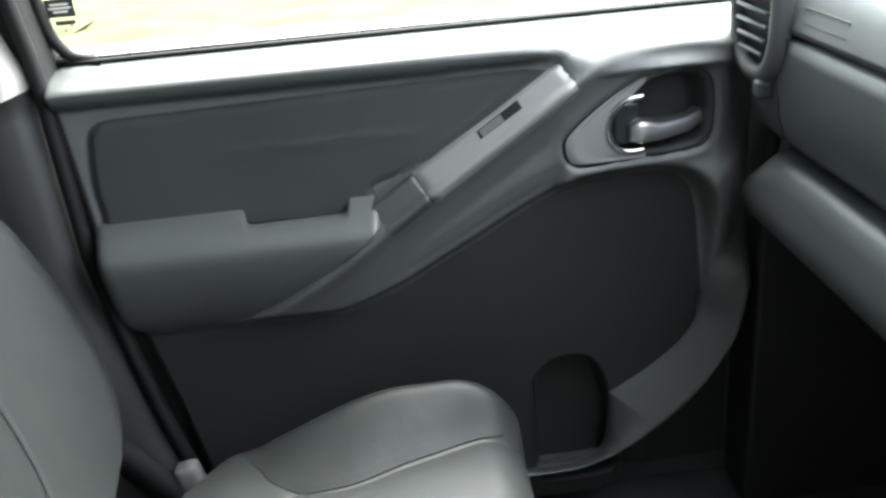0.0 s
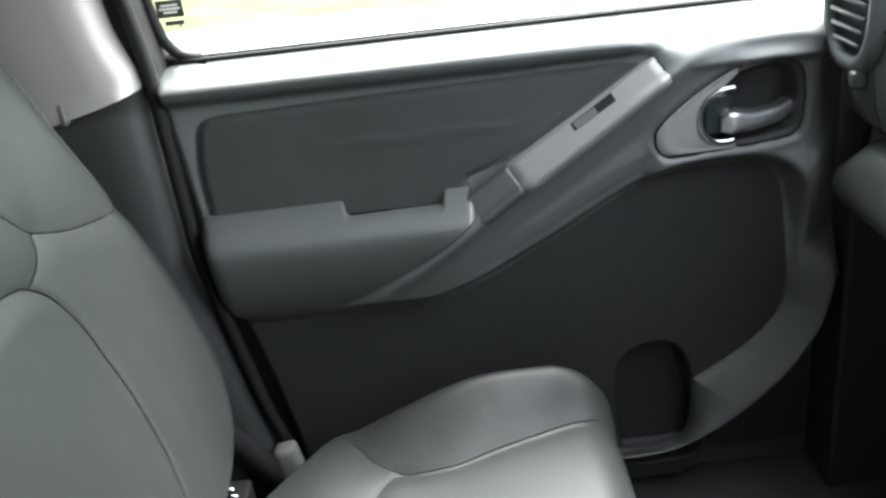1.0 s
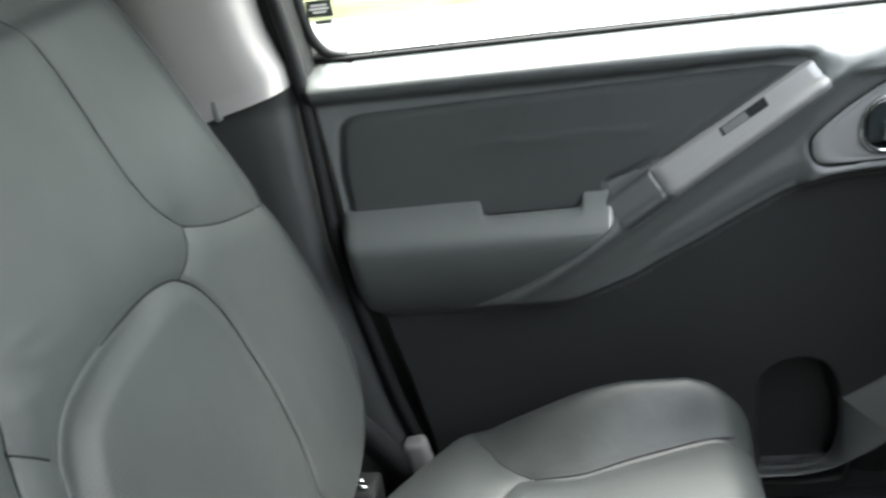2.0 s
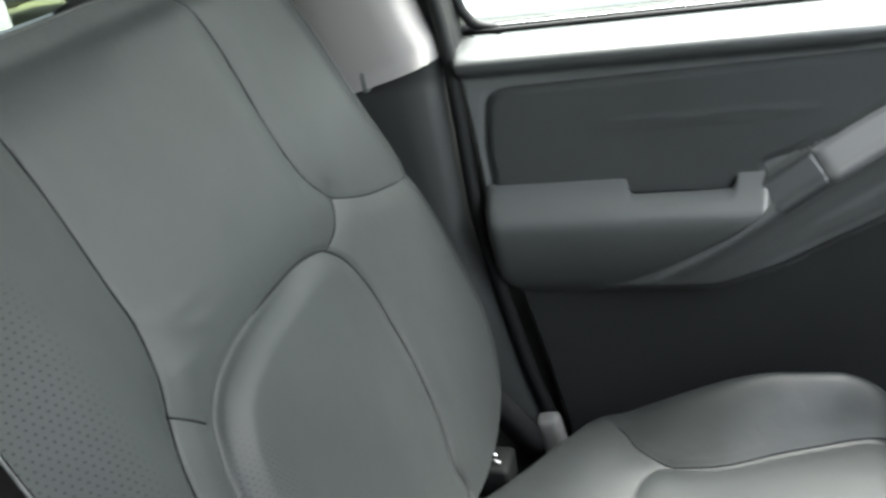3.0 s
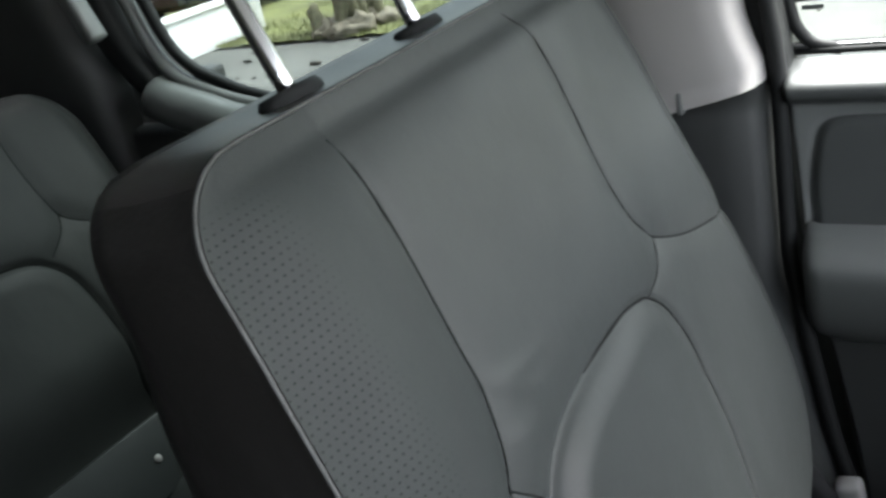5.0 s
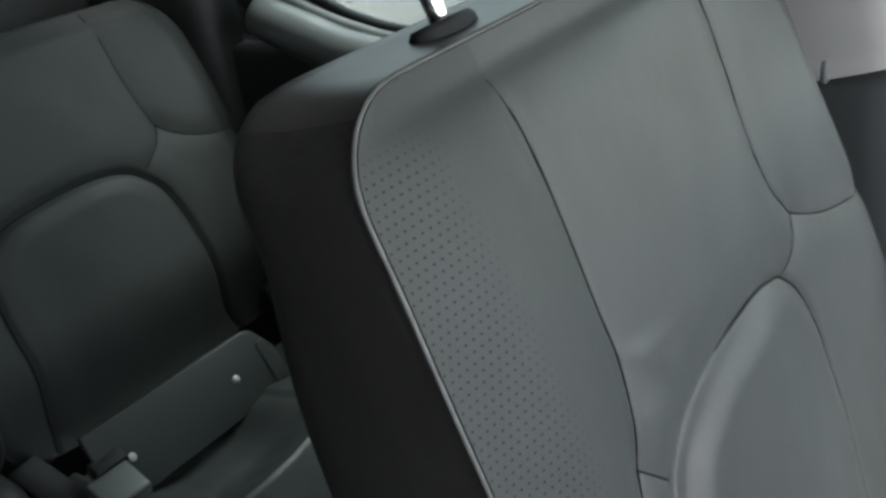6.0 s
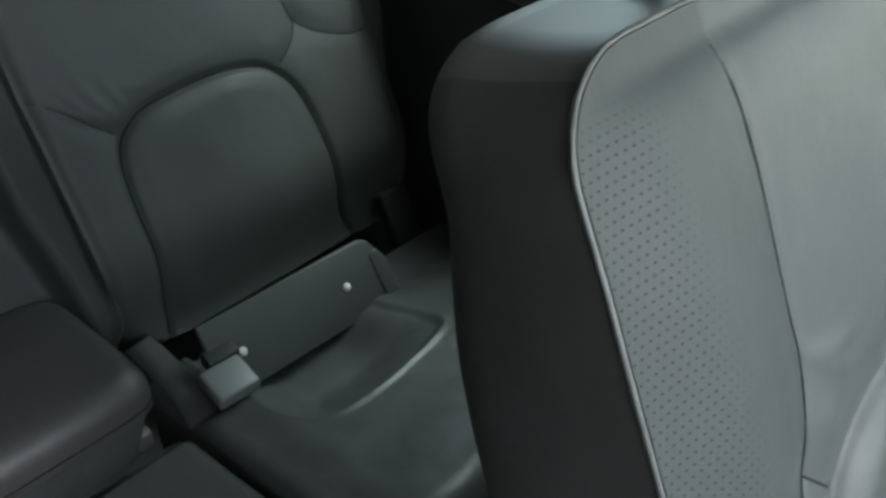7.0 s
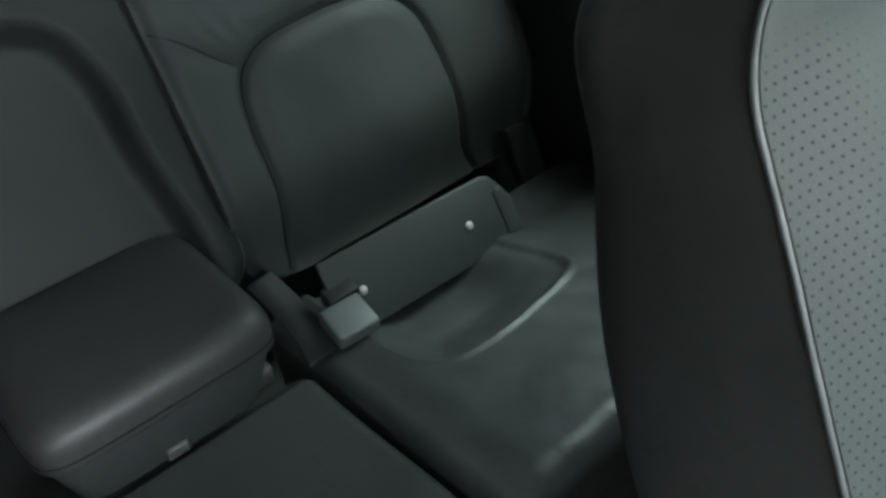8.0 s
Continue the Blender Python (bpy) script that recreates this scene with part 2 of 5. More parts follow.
# unseen slabs added above the windows to cut the steep sunlight
slab("wall_left_rear_top_block", -1.85, -0.66, 1.000, 1.062, 1.195, 1.248, HEADLINER, "unseen pale slab added above the rear side window to block steep light", "wall")
slab("wall_left_top_block", -0.658, 0.30, 1.000, 1.062, 1.125, 1.248, HEADLINER, "unseen pale slab added above the front side window to block steep light", "wall")
slab("wall_left_rear", -1.85, -1.402, 1.062, 1.11, 0.0, 0.765, PLASTIC_DARK, "dark inner skin of the car side behind the rear pillar", "wall")
# two unseen walls added over the far side windows to keep light out
slab("wall_right_rear_block", -1.85, -0.60, -0.70, -0.64, 0.802, 1.25, PLASTIC_DARK, "unseen dark wall added over the far rear window to block light", "wall")
slab("wall_right_front_block", -0.598, 0.60, -0.70, -0.64, 0.802, 1.25, PLASTIC_DARK, "unseen dark wall added over the far front window to block light", "wall")
# added up to roof height, so no light enters from behind
slab("wall_rear", -1.91, -1.85, -0.70, 1.06, 0.0, 1.25, PLASTIC_DARK, "dark wall behind the rear bench, made full height to block light", "wall")
slab("wall_front", 0.90, 0.96, -0.64, 1.06, 0.0, 0.76, PLASTIC_DARK, "dark firewall below the dashboard", "wall")


def pillar(name, pts, half_x, half_y, mat, label):
    """A rounded post along pts."""
    v, f = [], []
    n = 14
    for i, p in enumerate(pts):
        for k in range(n):
            w = 2 * math.pi * k / n
            c, s = math.cos(w), math.sin(w)
            v.append((p[0] + half_x * math.copysign(abs(c) ** 0.6, c), p[1] + half_y * math.copysign(abs(s) ** 0.6, s), p[2]))
    for i in range(len(pts) - 1):
        for k in range(n):
            f.append((i * n + k, i * n + (k + 1) % n, (i + 1) * n + (k + 1) % n, (i + 1) * n + k))
    f += [tuple(range(n))[::-1], tuple((len(pts) - 1) * n + k for k in range(n))]
    return structure(name, v, f, mat, label, "pillar", smooth=True)


pillar("pillar_1", [(0.72, -0.64, 0.70), (0.10, -0.60, 1.26)], 0.05, 0.03, PLASTIC_DARK, "dark plastic front roof pillar")
pillar("pillar_2", [(0.72, 1.03, 0.70), (0.10, 1.00, 1.26)], 0.05, 0.03, PLASTIC_DARK, "dark plastic front roof pillar")
pillar("pillar_3", [(-0.60, -0.66, 0.70), (-0.64, -0.62, 1.26)], 0.09, 0.03, TRIM_LIGHT, "pale plastic centre roof pillar")
pillar("pillar_4", [(-1.75, -0.66, 0.70), (-1.70, -0.62, 1.26)], 0.16, 0.03, PLASTIC_DARK, "dark plastic rear roof pillar")


def taper(a, b, n):
    return [a + (b - a) * i / n for i in range(n + 1)]


# centre pillar beside the seat: dark lower trim, pale upper trim, black seal
def trim_column(z0, z1, x_front, x_back, y_in, rows=24):
    """A trim shell: rounded front edge, flat inner face, open behind. x_front, x_back: functions of z."""
    prof = [(1.0, 0.075), (1.0, 0.05), (0.995, 0.03), (0.965, 0.012), (0.90, 0.003), (0.75, 0.0), (0.4, 0.0), (0.15, 0.004), (0.03, 0.02), (0.0, 0.05), (0.0, 0.075)]
    P3 = np.zeros((len(prof), rows, 3))
    for i, (a, d) in enumerate(prof):
        for j in range(rows):
            z = z0 + (z1 - z0) * j / (rows - 1)
            P3[i, j] = (x_back(z) + (x_front(z) - x_back(z)) * a, y_in(z) + d, z)
    return P3


def column_mesh(P3):
    nu, nv = P3.shape[:2]
    f = [(i * nv + j, i * nv + j + 1, (i + 1) * nv + j + 1, (i + 1) * nv + j) for i in range(nu - 1) for j in range(nv - 1)]
    f.append([i * nv for i in range(nu)][::-1])
    f.append([i * nv + nv - 1 for i in range(nu)])
    return P3.reshape(-1, 3), f


def seal_x(z):
    return np.interp(z, [0.05, 0.20, 0.30, 0.52, 0.76, 0.90, 1.26], [-0.40, -0.435, -0.462, -0.504, -0.510, -0.530, -0.60])


b_pillar = thing("pillar_trim", "dark grey lower and pale grey upper centre pillar trim", "pillar trim", (-0.6, 0.95, 0.05))
v, f = column_mesh(trim_column(0.05, 0.735, lambda z: seal_x(z) - 0.016, lambda z: -0.72 + 0.06 * (0.735 - z), lambda z: 0.945 + 0.01 * z))
part("lower_trim", v, f, PLASTIC_DARK, b_pillar, "dark grey grained plastic lower trim")
v, f = column_mesh(trim_column(0.737, 1.26, lambda z: seal_x(z) - 0.016 - 0.012 * float(ss(0.745, 0.81, z)), lambda z: -0.70 - 0.10 * (z - 0.73), lambda z: 0.940 - 0.05 * (z - 0.73)))
v = np.array(v)
v[:, 2] -= 0.022 * np.clip((-0.528 - v[:, 0]) / 0.08, 0, 1.2) * ss(0.82, 0.74, v[:, 2])
part("upper_trim", v, f, TRIM_LIGHT, b_pillar, "pale beige-grey plastic upper trim")

v, f = box(-0.6115, -0.6045, 0.9385, 0.952, 0.712, 0.738, 0.002)
part("belt_slot", v, f, PLASTIC, b_pillar, "narrow dark belt slot")
# black rubber seal of the door opening
v, f = tube([(seal_x(z) - 0.004, 0.972 + 0.012 * z, z) for z in taper(0.05, 1.26, 40)], 0.009, 10)
seal = structure("trim_1", v, f, RUBBER, "black rubber door seal along the pillar", "seal", True)

# ------------------------------------------------------------------ front passenger door
X_FRONT, Z_TOP, Z_LOW = 0.300, 0.748, 0.085
NX, NZ = 300, 250
zz = np.linspace(Z_LOW, Z_TOP, NZ)
aa = np.linspace(0, 1, NX)
rear_edge = np.interp(zz, [0.08, 0.20, 0.30, 0.43, 0.52, 0.70, 0.77], [-0.425, -0.435, -0.452, -0.480, -0.494, -0.508, -0.512])
DX = rear_edge[None, :] + (X_FRONT - rear_edge[None, :]) * aa[:, None]
DZ = np.repeat(zz[None, :], NX, 0)

lower_edge = [(-0.60, 0.412), (-0.446, 0.409), (-0.349, 0.409), (-0.26, 0.409), (-0.212, 0.412), (-0.147, 0.436), (-0.098, 0.462), (-0.049, 0.488), (0.000, 0.516), (0.050, 0.542), (0.090, 0.553), (0.130, 0.557), (0.182, 0.556), (0.212, 0.546), (0.227, 0.515), (0.234, 0.460), (0.240, 0.397), (0.241, 0.350), (0.222, 0.312), (0.175, 0.270), (0.135, 0.240), (0.140, 0.190), (0.140, 0.120), (0.120, 0.088), (0.03, 0.080), (-0.10, 0.080), (-0.60, 0.080)]
recess = spline(lower_edge, 5)
arm_poly = [(-0.60, 0.550), (-0.166, 0.552), (-0.162, 0.550), (-0.205, 0.519), (-0.292, 0.465), (-0.335, 0.440), (-0.362, 0.428), (-0.60, 0.424)]
insert_poly = spline([(-0.478, 0.662), (-0.472, 0.682), (-0.453, 0.692), (-0.40, 0.694), (-0.238, 0.698), (-0.04, 0.702), (0.044, 0.703), (0.040, 0.696), (-0.03, 0.652), (-0.125, 0.598), (-0.165, 0.582), (-0.17, 0.55), (-0.40, 0.54), (-0.476, 0.55), (-0.481, 0.585), (-0.483, 0.62)], 3, True)
pad_poly = [(-0.60, 0.709), (0.02, 0.711), (0.045, 0.712), (0.062, 0.714), (0.085, 0.730), (0.104, 0.748), (0.112, 0.80), (-0.60, 0.80)]
bezel_poly = spline([(0.067, 0.603), (0.074, 0.620), (0.110, 0.650), (0.150, 0.674), (0.19, 0.684), (0.225, 0.682), (0.241, 0.664), (0.244, 0.625), (0.238, 0.596), (0.215, 0.586), (0.15, 0.581), (0.090, 0.577), (0.072, 0.584)], 4, True)
HX, HZ, HD = -0.0046, 0.0048, 0.014
bezel_poly = bezel_poly + np.array((HX, HZ))
hole_poly = spline([(0.014, 0.20), (0.015, 0.262), (0.020, 0.284), (0.034, 0.300), (0.054, 0.307), (0.079, 0.307), (0.098, 0.296), (0.109, 0.275), (0.117, 0.247), (0.126, 0.214), (0.130, 0.170), (0.128, 0.132), (0.110, 0.115), (0.03, 0.112), (0.016, 0.125)], 4, True)

CELL = 0.0027
for outline in (recess, arm_poly, insert_poly, pad_poly, bezel_poly, hole_poly):
    q = sdf(DX, DZ, outline)
    e = 1e-5
    gx = (sdf(DX + e, DZ, outline) - q) / e
    gz = (sdf(DX, DZ + e, outline) - q) / e
    near = np.abs(q) < 0.55 * CELL
    DX = np.where(near, DX - q * gx, DX)
    DZ = np.where(near, DZ - q * gz, DZ)

s_rec = sdf(DX, DZ, recess)
s_arm = sdf(DX, DZ, arm_poly)
s_ins, s_pad, s_bez, s_hole = sdf(DX, DZ, insert_poly), sdf(DX, DZ, pad_poly), sdf(DX, DZ, bezel_poly), sdf(DX, DZ, hole_poly)

h = np.interp(s_rec, [-0.004, 0.0, 0.003, 0.008, 0.016, 0.028, 0.045, 0.080, 0.20], [-0.012, -0.010, -0.004, 0.005, 0.014, 0.022, 0.027, 0.024, 0.020])
arm_z, arm_d = (0.40, 0.408, 0.413, 0.424, 0.440, 0.460, 0.480, 0.505, 0.522, 0.532, 0.539, 0.545, 0.551, 0.557, 0.564, 0.572, 0.580), (-0.012, -0.008, 0.006, 0.018, 0.031, 0.0435, 0.0535, 0.0635, 0.0690, 0.0708, 0.0704, 0.0675, 0.0610, 0.0525, 0.0415, 0.0280, 0.0160)


def pull_axis(x, z):
    """Along and across the sloping pull handle, from its upper end."""
    return -(x - 0.0695) * 0.8346 - (z - 0.7015) * 0.5508, -(x - 0.0695) * 0.5508 + (z - 0.7015) * 0.8346


def pull_ridge(x, z):
    """Height of the sloping ridge: it faces up and in, with its crest along the lower edge."""
    crest = np.interp(x, [-0.34, -0.29, -0.24, -0.20, -0.15, -0.10, 0.08, 0.14], [0.030, 0.048, 0.061, 0.064, 0.060, 0.056, 0.052, 0.046])
    n = pull_axis(x, z)[1]
    return crest * np.interp(n, [-0.080, -0.055, -0.036, -0.026, -0.0195, -0.0160, -0.0130, -0.0100, -0.0055, 0.0, 0.0175, 0.0215], [0.34, 0.52, 0.70, 0.84, 0.945, 0.985, 1.0, 0.975, 0.86, 0.81, 0.68, 0.22])


pull_h = pull_ridge(DX, DZ)
h = np.where(s_rec > 0, np.maximum(h, np.minimum(pull_h, h + 0.045 * ss(0.0, 0.06, s_rec))), h)
h += 0.0038 * ss(0.003, -0.007, s_ins) - 0.004 * np.exp(-(s_ins / 0.0032) ** 2) * (s_arm > 0.004)
crease = np.exp(-((DZ - 0.644 - 0.02 * (DX + 0.3) - 0.001 * np.sin(DX * 60)) / 0.0018) ** 2) + 0.7 * np.exp(-((DZ - 0.636 - 0.03 * (DX + 0.3) - 0.001 * np.sin(DX * 45 + 1)) / 0.0018) ** 2)
h += 0.0030 * crease * ss(-0.36, -0.30, DX) * ss(-0.08, -0.14, DX)
pad_h = 0.018 + 0.022 * np.sqrt(np.clip(1 - ((DZ - 0.727) / 0.0185) ** 2, 0, 1))
plateau = (0.027 + 0.40 * np.clip(s_bez, 0, 0.045)) * ss(0.03, 0.07, DX) * ss(0.0, 0.022, s_rec) * ss(0.36, 0.54, DZ)
h = np.where(s_bez > 0, np.maximum(h, plateau), h)
z_roll = np.interp(DX, [0.03, 0.10], [0.727, 0.692])
pad_top = np.interp(DX, [0.03, 0.10], [0.040, 0.046])
pad_h = np.where(DZ > z_roll, pad_top - 0.064 * (np.clip(DZ - z_roll, 0, 1) / (Z_TOP - z_roll)) ** np.interp(DX, [0.03, 0.10], [2.0, 1.7]), pad_h)
h = np.where(DZ > z_roll, np.minimum(np.maximum(h, pad_h), pad_h + 0.007), np.where(s_pad < 0, pad_h, h))
h -= 0.0015 * np.exp(-(s_pad / 0.0025) ** 2) * (DX > 0.0)
h += 0.003 * np.exp(-((s_bez - 0.006) / 0.005) ** 2)
h = np.where(s_bez < 0, 0.022, h)
foot = (s_rec > 0) * ss(0.395, 0.355, DZ) * ss(-0.02, 0.03, DX + (DZ < 0.2) * 1.0)
h = h - 0.075 * foot
h = soften(h, 2)
local = ss(0.0, 0.04, DX) * ss(0.18, 0.13, DX) * ss(0.690, 0.706, DZ)
h = h + (soften(h, 8) - h) * local
h = np.where(s_arm < 0.0, np.minimum(h, 0.008), h)
h = np.where(s_hole < 0.004, h - 0.044 * ss(0.002, -0.008, s_hole), h)
h -= 0.012 * ss(0.007, 0.0, DX - rear_edge[None, :])
h -= 0.060 * ss(0.240, 0.305, DX) * ss(0.725, 0.69, DZ) * ss(0.36, 0.52, DZ)
pull_t, pull_n = pull_axis(DX, DZ)
h = np.where((pull_n > -0.025) & (pull_n < 0.0165) & (pull_t > 0.006) & (pull_t < 0.272), np.minimum(h, pull_h - 0.003), h)
door_field = np.stack([DX, 1.0 - h, DZ], -1)


def mid(q):
    """Face means of a vertex field, in the same array shape."""
    r = q.copy()
    r[:-1, :-1] = (q[:-1, :-1] + q[1:, :-1] + q[1:, 1:] + q[:-1, 1:]) / 4
    return r


reg = np.zeros(DX.shape, int)
reg[mid(s_rec) < 0] = 1
reg[mid(foot) > 0.3] = 1
reg[mid(s_ins) < 0] = 3
# behind the armrest lip dark plastic stands in for shade
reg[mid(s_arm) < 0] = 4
reg[mid(s_pad) < 0] = 7
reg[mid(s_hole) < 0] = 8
reg[mid(s_bez) < 0] = 9
front_door = thing("door_1", "closed front car door with dark grey plastic trim", "car door", (-0.1, 1.0, 0.085), "", "structure")
split_sheet(door_field, reg, {
    0: ("door_panel", PLASTIC, "dark grey grained plastic panel"),
    1: ("lower_panel", PLASTIC_DARK, "near-black recessed lower panel"),
    3: ("insert_panel", CLOTH, "dark grey cloth insert with a faint crease"),
    4: ("armrest_pocket", PLASTIC_DARK, "panel behind the armrest lip, darkened in place of shade"),
    7: ("belt_pad", PLASTIC_PAD, "dark grey rounded pad below the window"),
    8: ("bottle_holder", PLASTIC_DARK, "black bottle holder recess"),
}, front_door)


def on_door(a, b, d):
    return (a, 1.0 - d, b)


# curved lip of the map pocket, from the panel's front corner down under the bottle holder
lip_in = [(0.236, 0.470), (0.238, 0.432), (0.239, 0.397), (0.236, 0.360), (0.224, 0.332), (0.200, 0.304), (0.166, 0.278), (0.140, 0.262), (0.1165, 0.248), (0.1175, 0.214), (0.1165, 0.185), (0.111, 0.160), (0.100, 0.144), (0.083, 0.137), (0.027, 0.134), (-0.12, 0.132), (-0.40, 0.130)]
lip_out = [(0.290, 0.480), (0.292, 0.446), (0.292, 0.408), (0.286, 0.366), (0.277, 0.330), (0.260, 0.297), (0.239, 0.265), (0.212, 0.235), (0.180, 0.207), (0.150, 0.187), (0.128, 0.176), (0.108, 0.167), (0.085, 0.160), (0.060, 0.155), (0.027, 0.153), (-0.12, 0.151), (-0.40, 0.149)]
lip_in = np.vstack([spline(lip_in[:9], 6), spline(lip_in[8:], 6)])
lip_out = np.vstack([spline(lip_out[:9], 6), spline(lip_out[8:], 6)])
across = [(0.0, -0.060), (0.0, -0.010), (0.012, -0.004), (0.04, 0.000), (0.10, 0.006), (0.22, 0.012), (0.40, 0.020), (0.60, 0.028), (0.80, 0.0352), (0.90, 0.0378), (0.96, 0.0372), (1.0, 0.034), (1.03, 0.026), (1.05, 0.010), (1.05, -0.055)]
lip_rows = []
for k, (a, b) in enumerate(zip(lip_in, lip_out)):
    blend = min(1.0, k / 14)
    row = []
    for q, d in across:
        x, z = a + (b - a) * q
        under = h.ravel()[np.argmin((DX - x) ** 2 + (DZ - z) ** 2)] - 0.004 + 0.005 * blend if k < 14 else d
        drop = 0.0 if k < 44 else 0.046 if d < -0.05 else 0.016 if q > 1.04 else 0.004 if q > 1.02 else 0.0
        drop *= min(1.0, max(0, k - 44) / 12)
        row.append(on_door(x + drop * 0.4, z - drop, under + (d - under) * blend ** 2))
    lip_rows.append(row)
G = np.array(lip_rows)
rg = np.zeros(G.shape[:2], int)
# the first column, the pocket's inner wall, is blackened to imitate shade
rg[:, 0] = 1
split_sheet(G, rg, {0: ("map_pocket", PLASTIC_ARM, "dark grey curved map pocket lip"), 1: ("pocket_wall", RUBBER, "inner wall of the map pocket, blackened in place of shade")}, front_door, flip=True)

# sewn edge round the cloth insert
edge = [q for q in list(insert_poly[42:]) + list(insert_poly[:19]) if q[0] < 0.04]
edge = [p + (q - p) * k / 6 for p, q in zip(edge[:-1], edge[1:]) for k in range(6)]
pts = []
for x, z in edge:
    k = np.argmin((DX - x) ** 2 + (DZ - z) ** 2)
    pts.append(on_door(x, z, h.ravel()[k] + 0.0006))
v, f = tube(pts, 0.0011, 6)
part("insert_edge", v, f, PLASTIC_DARK, front_door, "fine dark edge round the cloth insert")

# padded armrest with a finger cut-out in its top edge
cols = [-0.494, -0.491, -0.486] + list(np.linspace(-0.478, -0.328, 16)) + [-0.323, -0.3205, -0.3195, -0.3180, -0.3165, -0.3145, -0.3115, -0.308] + list(np.linspace(-0.300, -0.210, 10)) + [-0.204, -0.1995, -0.1970, -0.1955, -0.1945, -0.1930, -0.1900, -0.1860] + [-0.180, -0.172, -0.167, -0.1635, -0.161, -0.1595, -0.159]
z_top = lambda x: float(np.interp(x, [-0.50, -0.40, -0.328, -0.323, -0.3205, -0.3195, -0.3180, -0.3165, -0.3145, -0.3115, -0.308, -0.204, -0.1995, -0.1970, -0.1955, -0.1945, -0.1930, -0.1900, -0.1860, -0.172, -0.167, -0.1635, -0.161, -0.159], [0.569, 0.573, 0.576, 0.5755, 0.5745, 0.573, 0.567, 0.561, 0.5585, 0.557, 0.5565, 0.5575, 0.559, 0.562, 0.567, 0.573, 0.577, 0.579, 0.580, 0.580, 0.579, 0.577, 0.574, 0.568]))
z_bot = lambda x: float(np.interp(x, [-0.494, -0.488, -0.478, -0.462, -0.44, -0.36, -0.33, -0.287, -0.20, -0.158], [0.468, 0.448, 0.430, 0.417, 0.412, 0.414, 0.428, 0.455, 0.512, 0.548]))
rows = []
for x in cols:
    zt, zb = z_top(x) + 0.0025, z_bot(x)
    D = lambda z: float(np.interp(z, arm_z, arm_d)) * float(np.interp(x, [-0.494, -0.491, -0.486, -0.478, -0.167, -0.1635, -0.161, -0.159], [0.1, 0.6, 0.88, 1, 1, 0.97, 0.86, 0.5]))
    dt = D(zt)
    notch = -0.3172 < x < -0.1958
    r = [(dt - 0.016, zt - 0.045), (dt - 0.014, zt - 0.003), (dt - 0.010, zt)] if notch else [(0.004, zt - 0.002), (dt - 0.014, zt), (dt - 0.008, zt)]
    r += [(dt - 0.002, zt - 0.0006), (dt + 0.002, zt - 0.0028)]
    low = min(zb, zt - 0.012)
    brow = min(zt - 0.006, max(0.549, low + 0.008))
    for k in range(1, 7):
        z = zt - 0.004 + (brow - zt + 0.004) * k / 6
        r.append((D(z) + 0.001, z))
    for k in range(1, 21):
        z = brow + (low + 0.003 - brow) * k / 20
        r.append((D(z) + 0.001, z))
    r += [(D(low) - 0.002, low), (D(low) - 0.010, low - 0.001), (-0.012, low - 0.001)]
    rows.append([on_door(x, z, d) for d, z in r])
G = np.array(rows)
split_sheet(G, np.zeros(G.shape[:2], int), {0: ("armrest", PLASTIC_ARM, "dark grey padded armrest with a finger cut-out")}, front_door, flip=True)


# sloping pull handle: silver cap above a dark base
def pull_loft(t0, t1, w0, w1, proud):
    out = []
    for i in range(31):
        t = i / 30
        e = min(1.0, min(t, 1 - t) / 0.025)
        edge = math.sqrt(max(0.0, 1 - (1 - e) ** 2))
        w = w0 + (w1 - w0) * t
        row = []
        side = [w * k / 12 * (0.97 + 0.03 * edge) - 0.0045 for k in range(-12, 13)] + [w - 0.0040, w - 0.0036]
        for k, n in enumerate(side):
            q = abs(k / 12 - 1) if k < 25 else 1.0
            x = 0.0695 - 0.8346 * (t0 + (t1 - t0) * t) - 0.5508 * n
            z = 0.7015 - 0.5508 * (t0 + (t1 - t0) * t) + 0.8346 * n
            d = float(pull_ridge(np.array(x), np.array(z)))
            lip = proud * (1 if q < 0.9 else 1 - ((q - 0.9) / 0.1) ** 2 * 1.8) * edge - 0.0012 * (1 - edge)
            row.append(on_door(x, z, d + lip if k < 25 else d - 0.004 if k == 25 else 0.004))
        out.append(row)
    return np.array(out)


G = pull_loft(0.003, 0.2115, 0.0185, 0.0215, 0.0032)
pull_handle = split_sheet(G, np.zeros(G.shape[:2], int), {0: ("pull_handle", SATIN, "satin grey sloping pull handle")}, front_door, flip=False)[0]
G = pull_loft(0.2130, 0.2760, 0.0215, 0.0215, 0.0012)
split_sheet(G, np.zeros(G.shape[:2], int), {0: ("pull_handle_base", PLASTIC_DASH, "dark grey lower end of the pull handle")}, front_door, flip=False)

def on_handle(a, b, d):
    return on_door(a + HX, b + HZ, d + HD)


# handle: silver plate, dark cup, chrome ring and lever
v, f = [], []
cup = spline([(0.119, 0.622), (0.124, 0.641), (0.142, 0.654), (0.164, 0.672), (0.20, 0.680), (0.226, 0.677), (0.238, 0.655), (0.240, 0.625), (0.234, 0.600), (0.215, 0.590), (0.165, 0.587), (0.134, 0.592), (0.123, 0.604)], 4, True)
c0 = np.mean(cup, axis=0)
for ins, d in ((-0.003, 0.013), (0.0, 0.014), (0.004, 0.006), (0.010, -0.018), (0.022, -0.028)):
    for q in cup:
        w = q - c0
        p = c0 + w * (1 - ins / np.linalg.norm(w))
        v.append(on_handle(p[0], p[1], d))
m = len(cup)
for r in range(4):
    for k in range(m):
        f.append((r * m + k, r * m + (k + 1) % m, (r + 1) * m + (k + 1) % m, (r + 1) * m + k))
f.append(tuple(4 * m + k for k in range(m)))
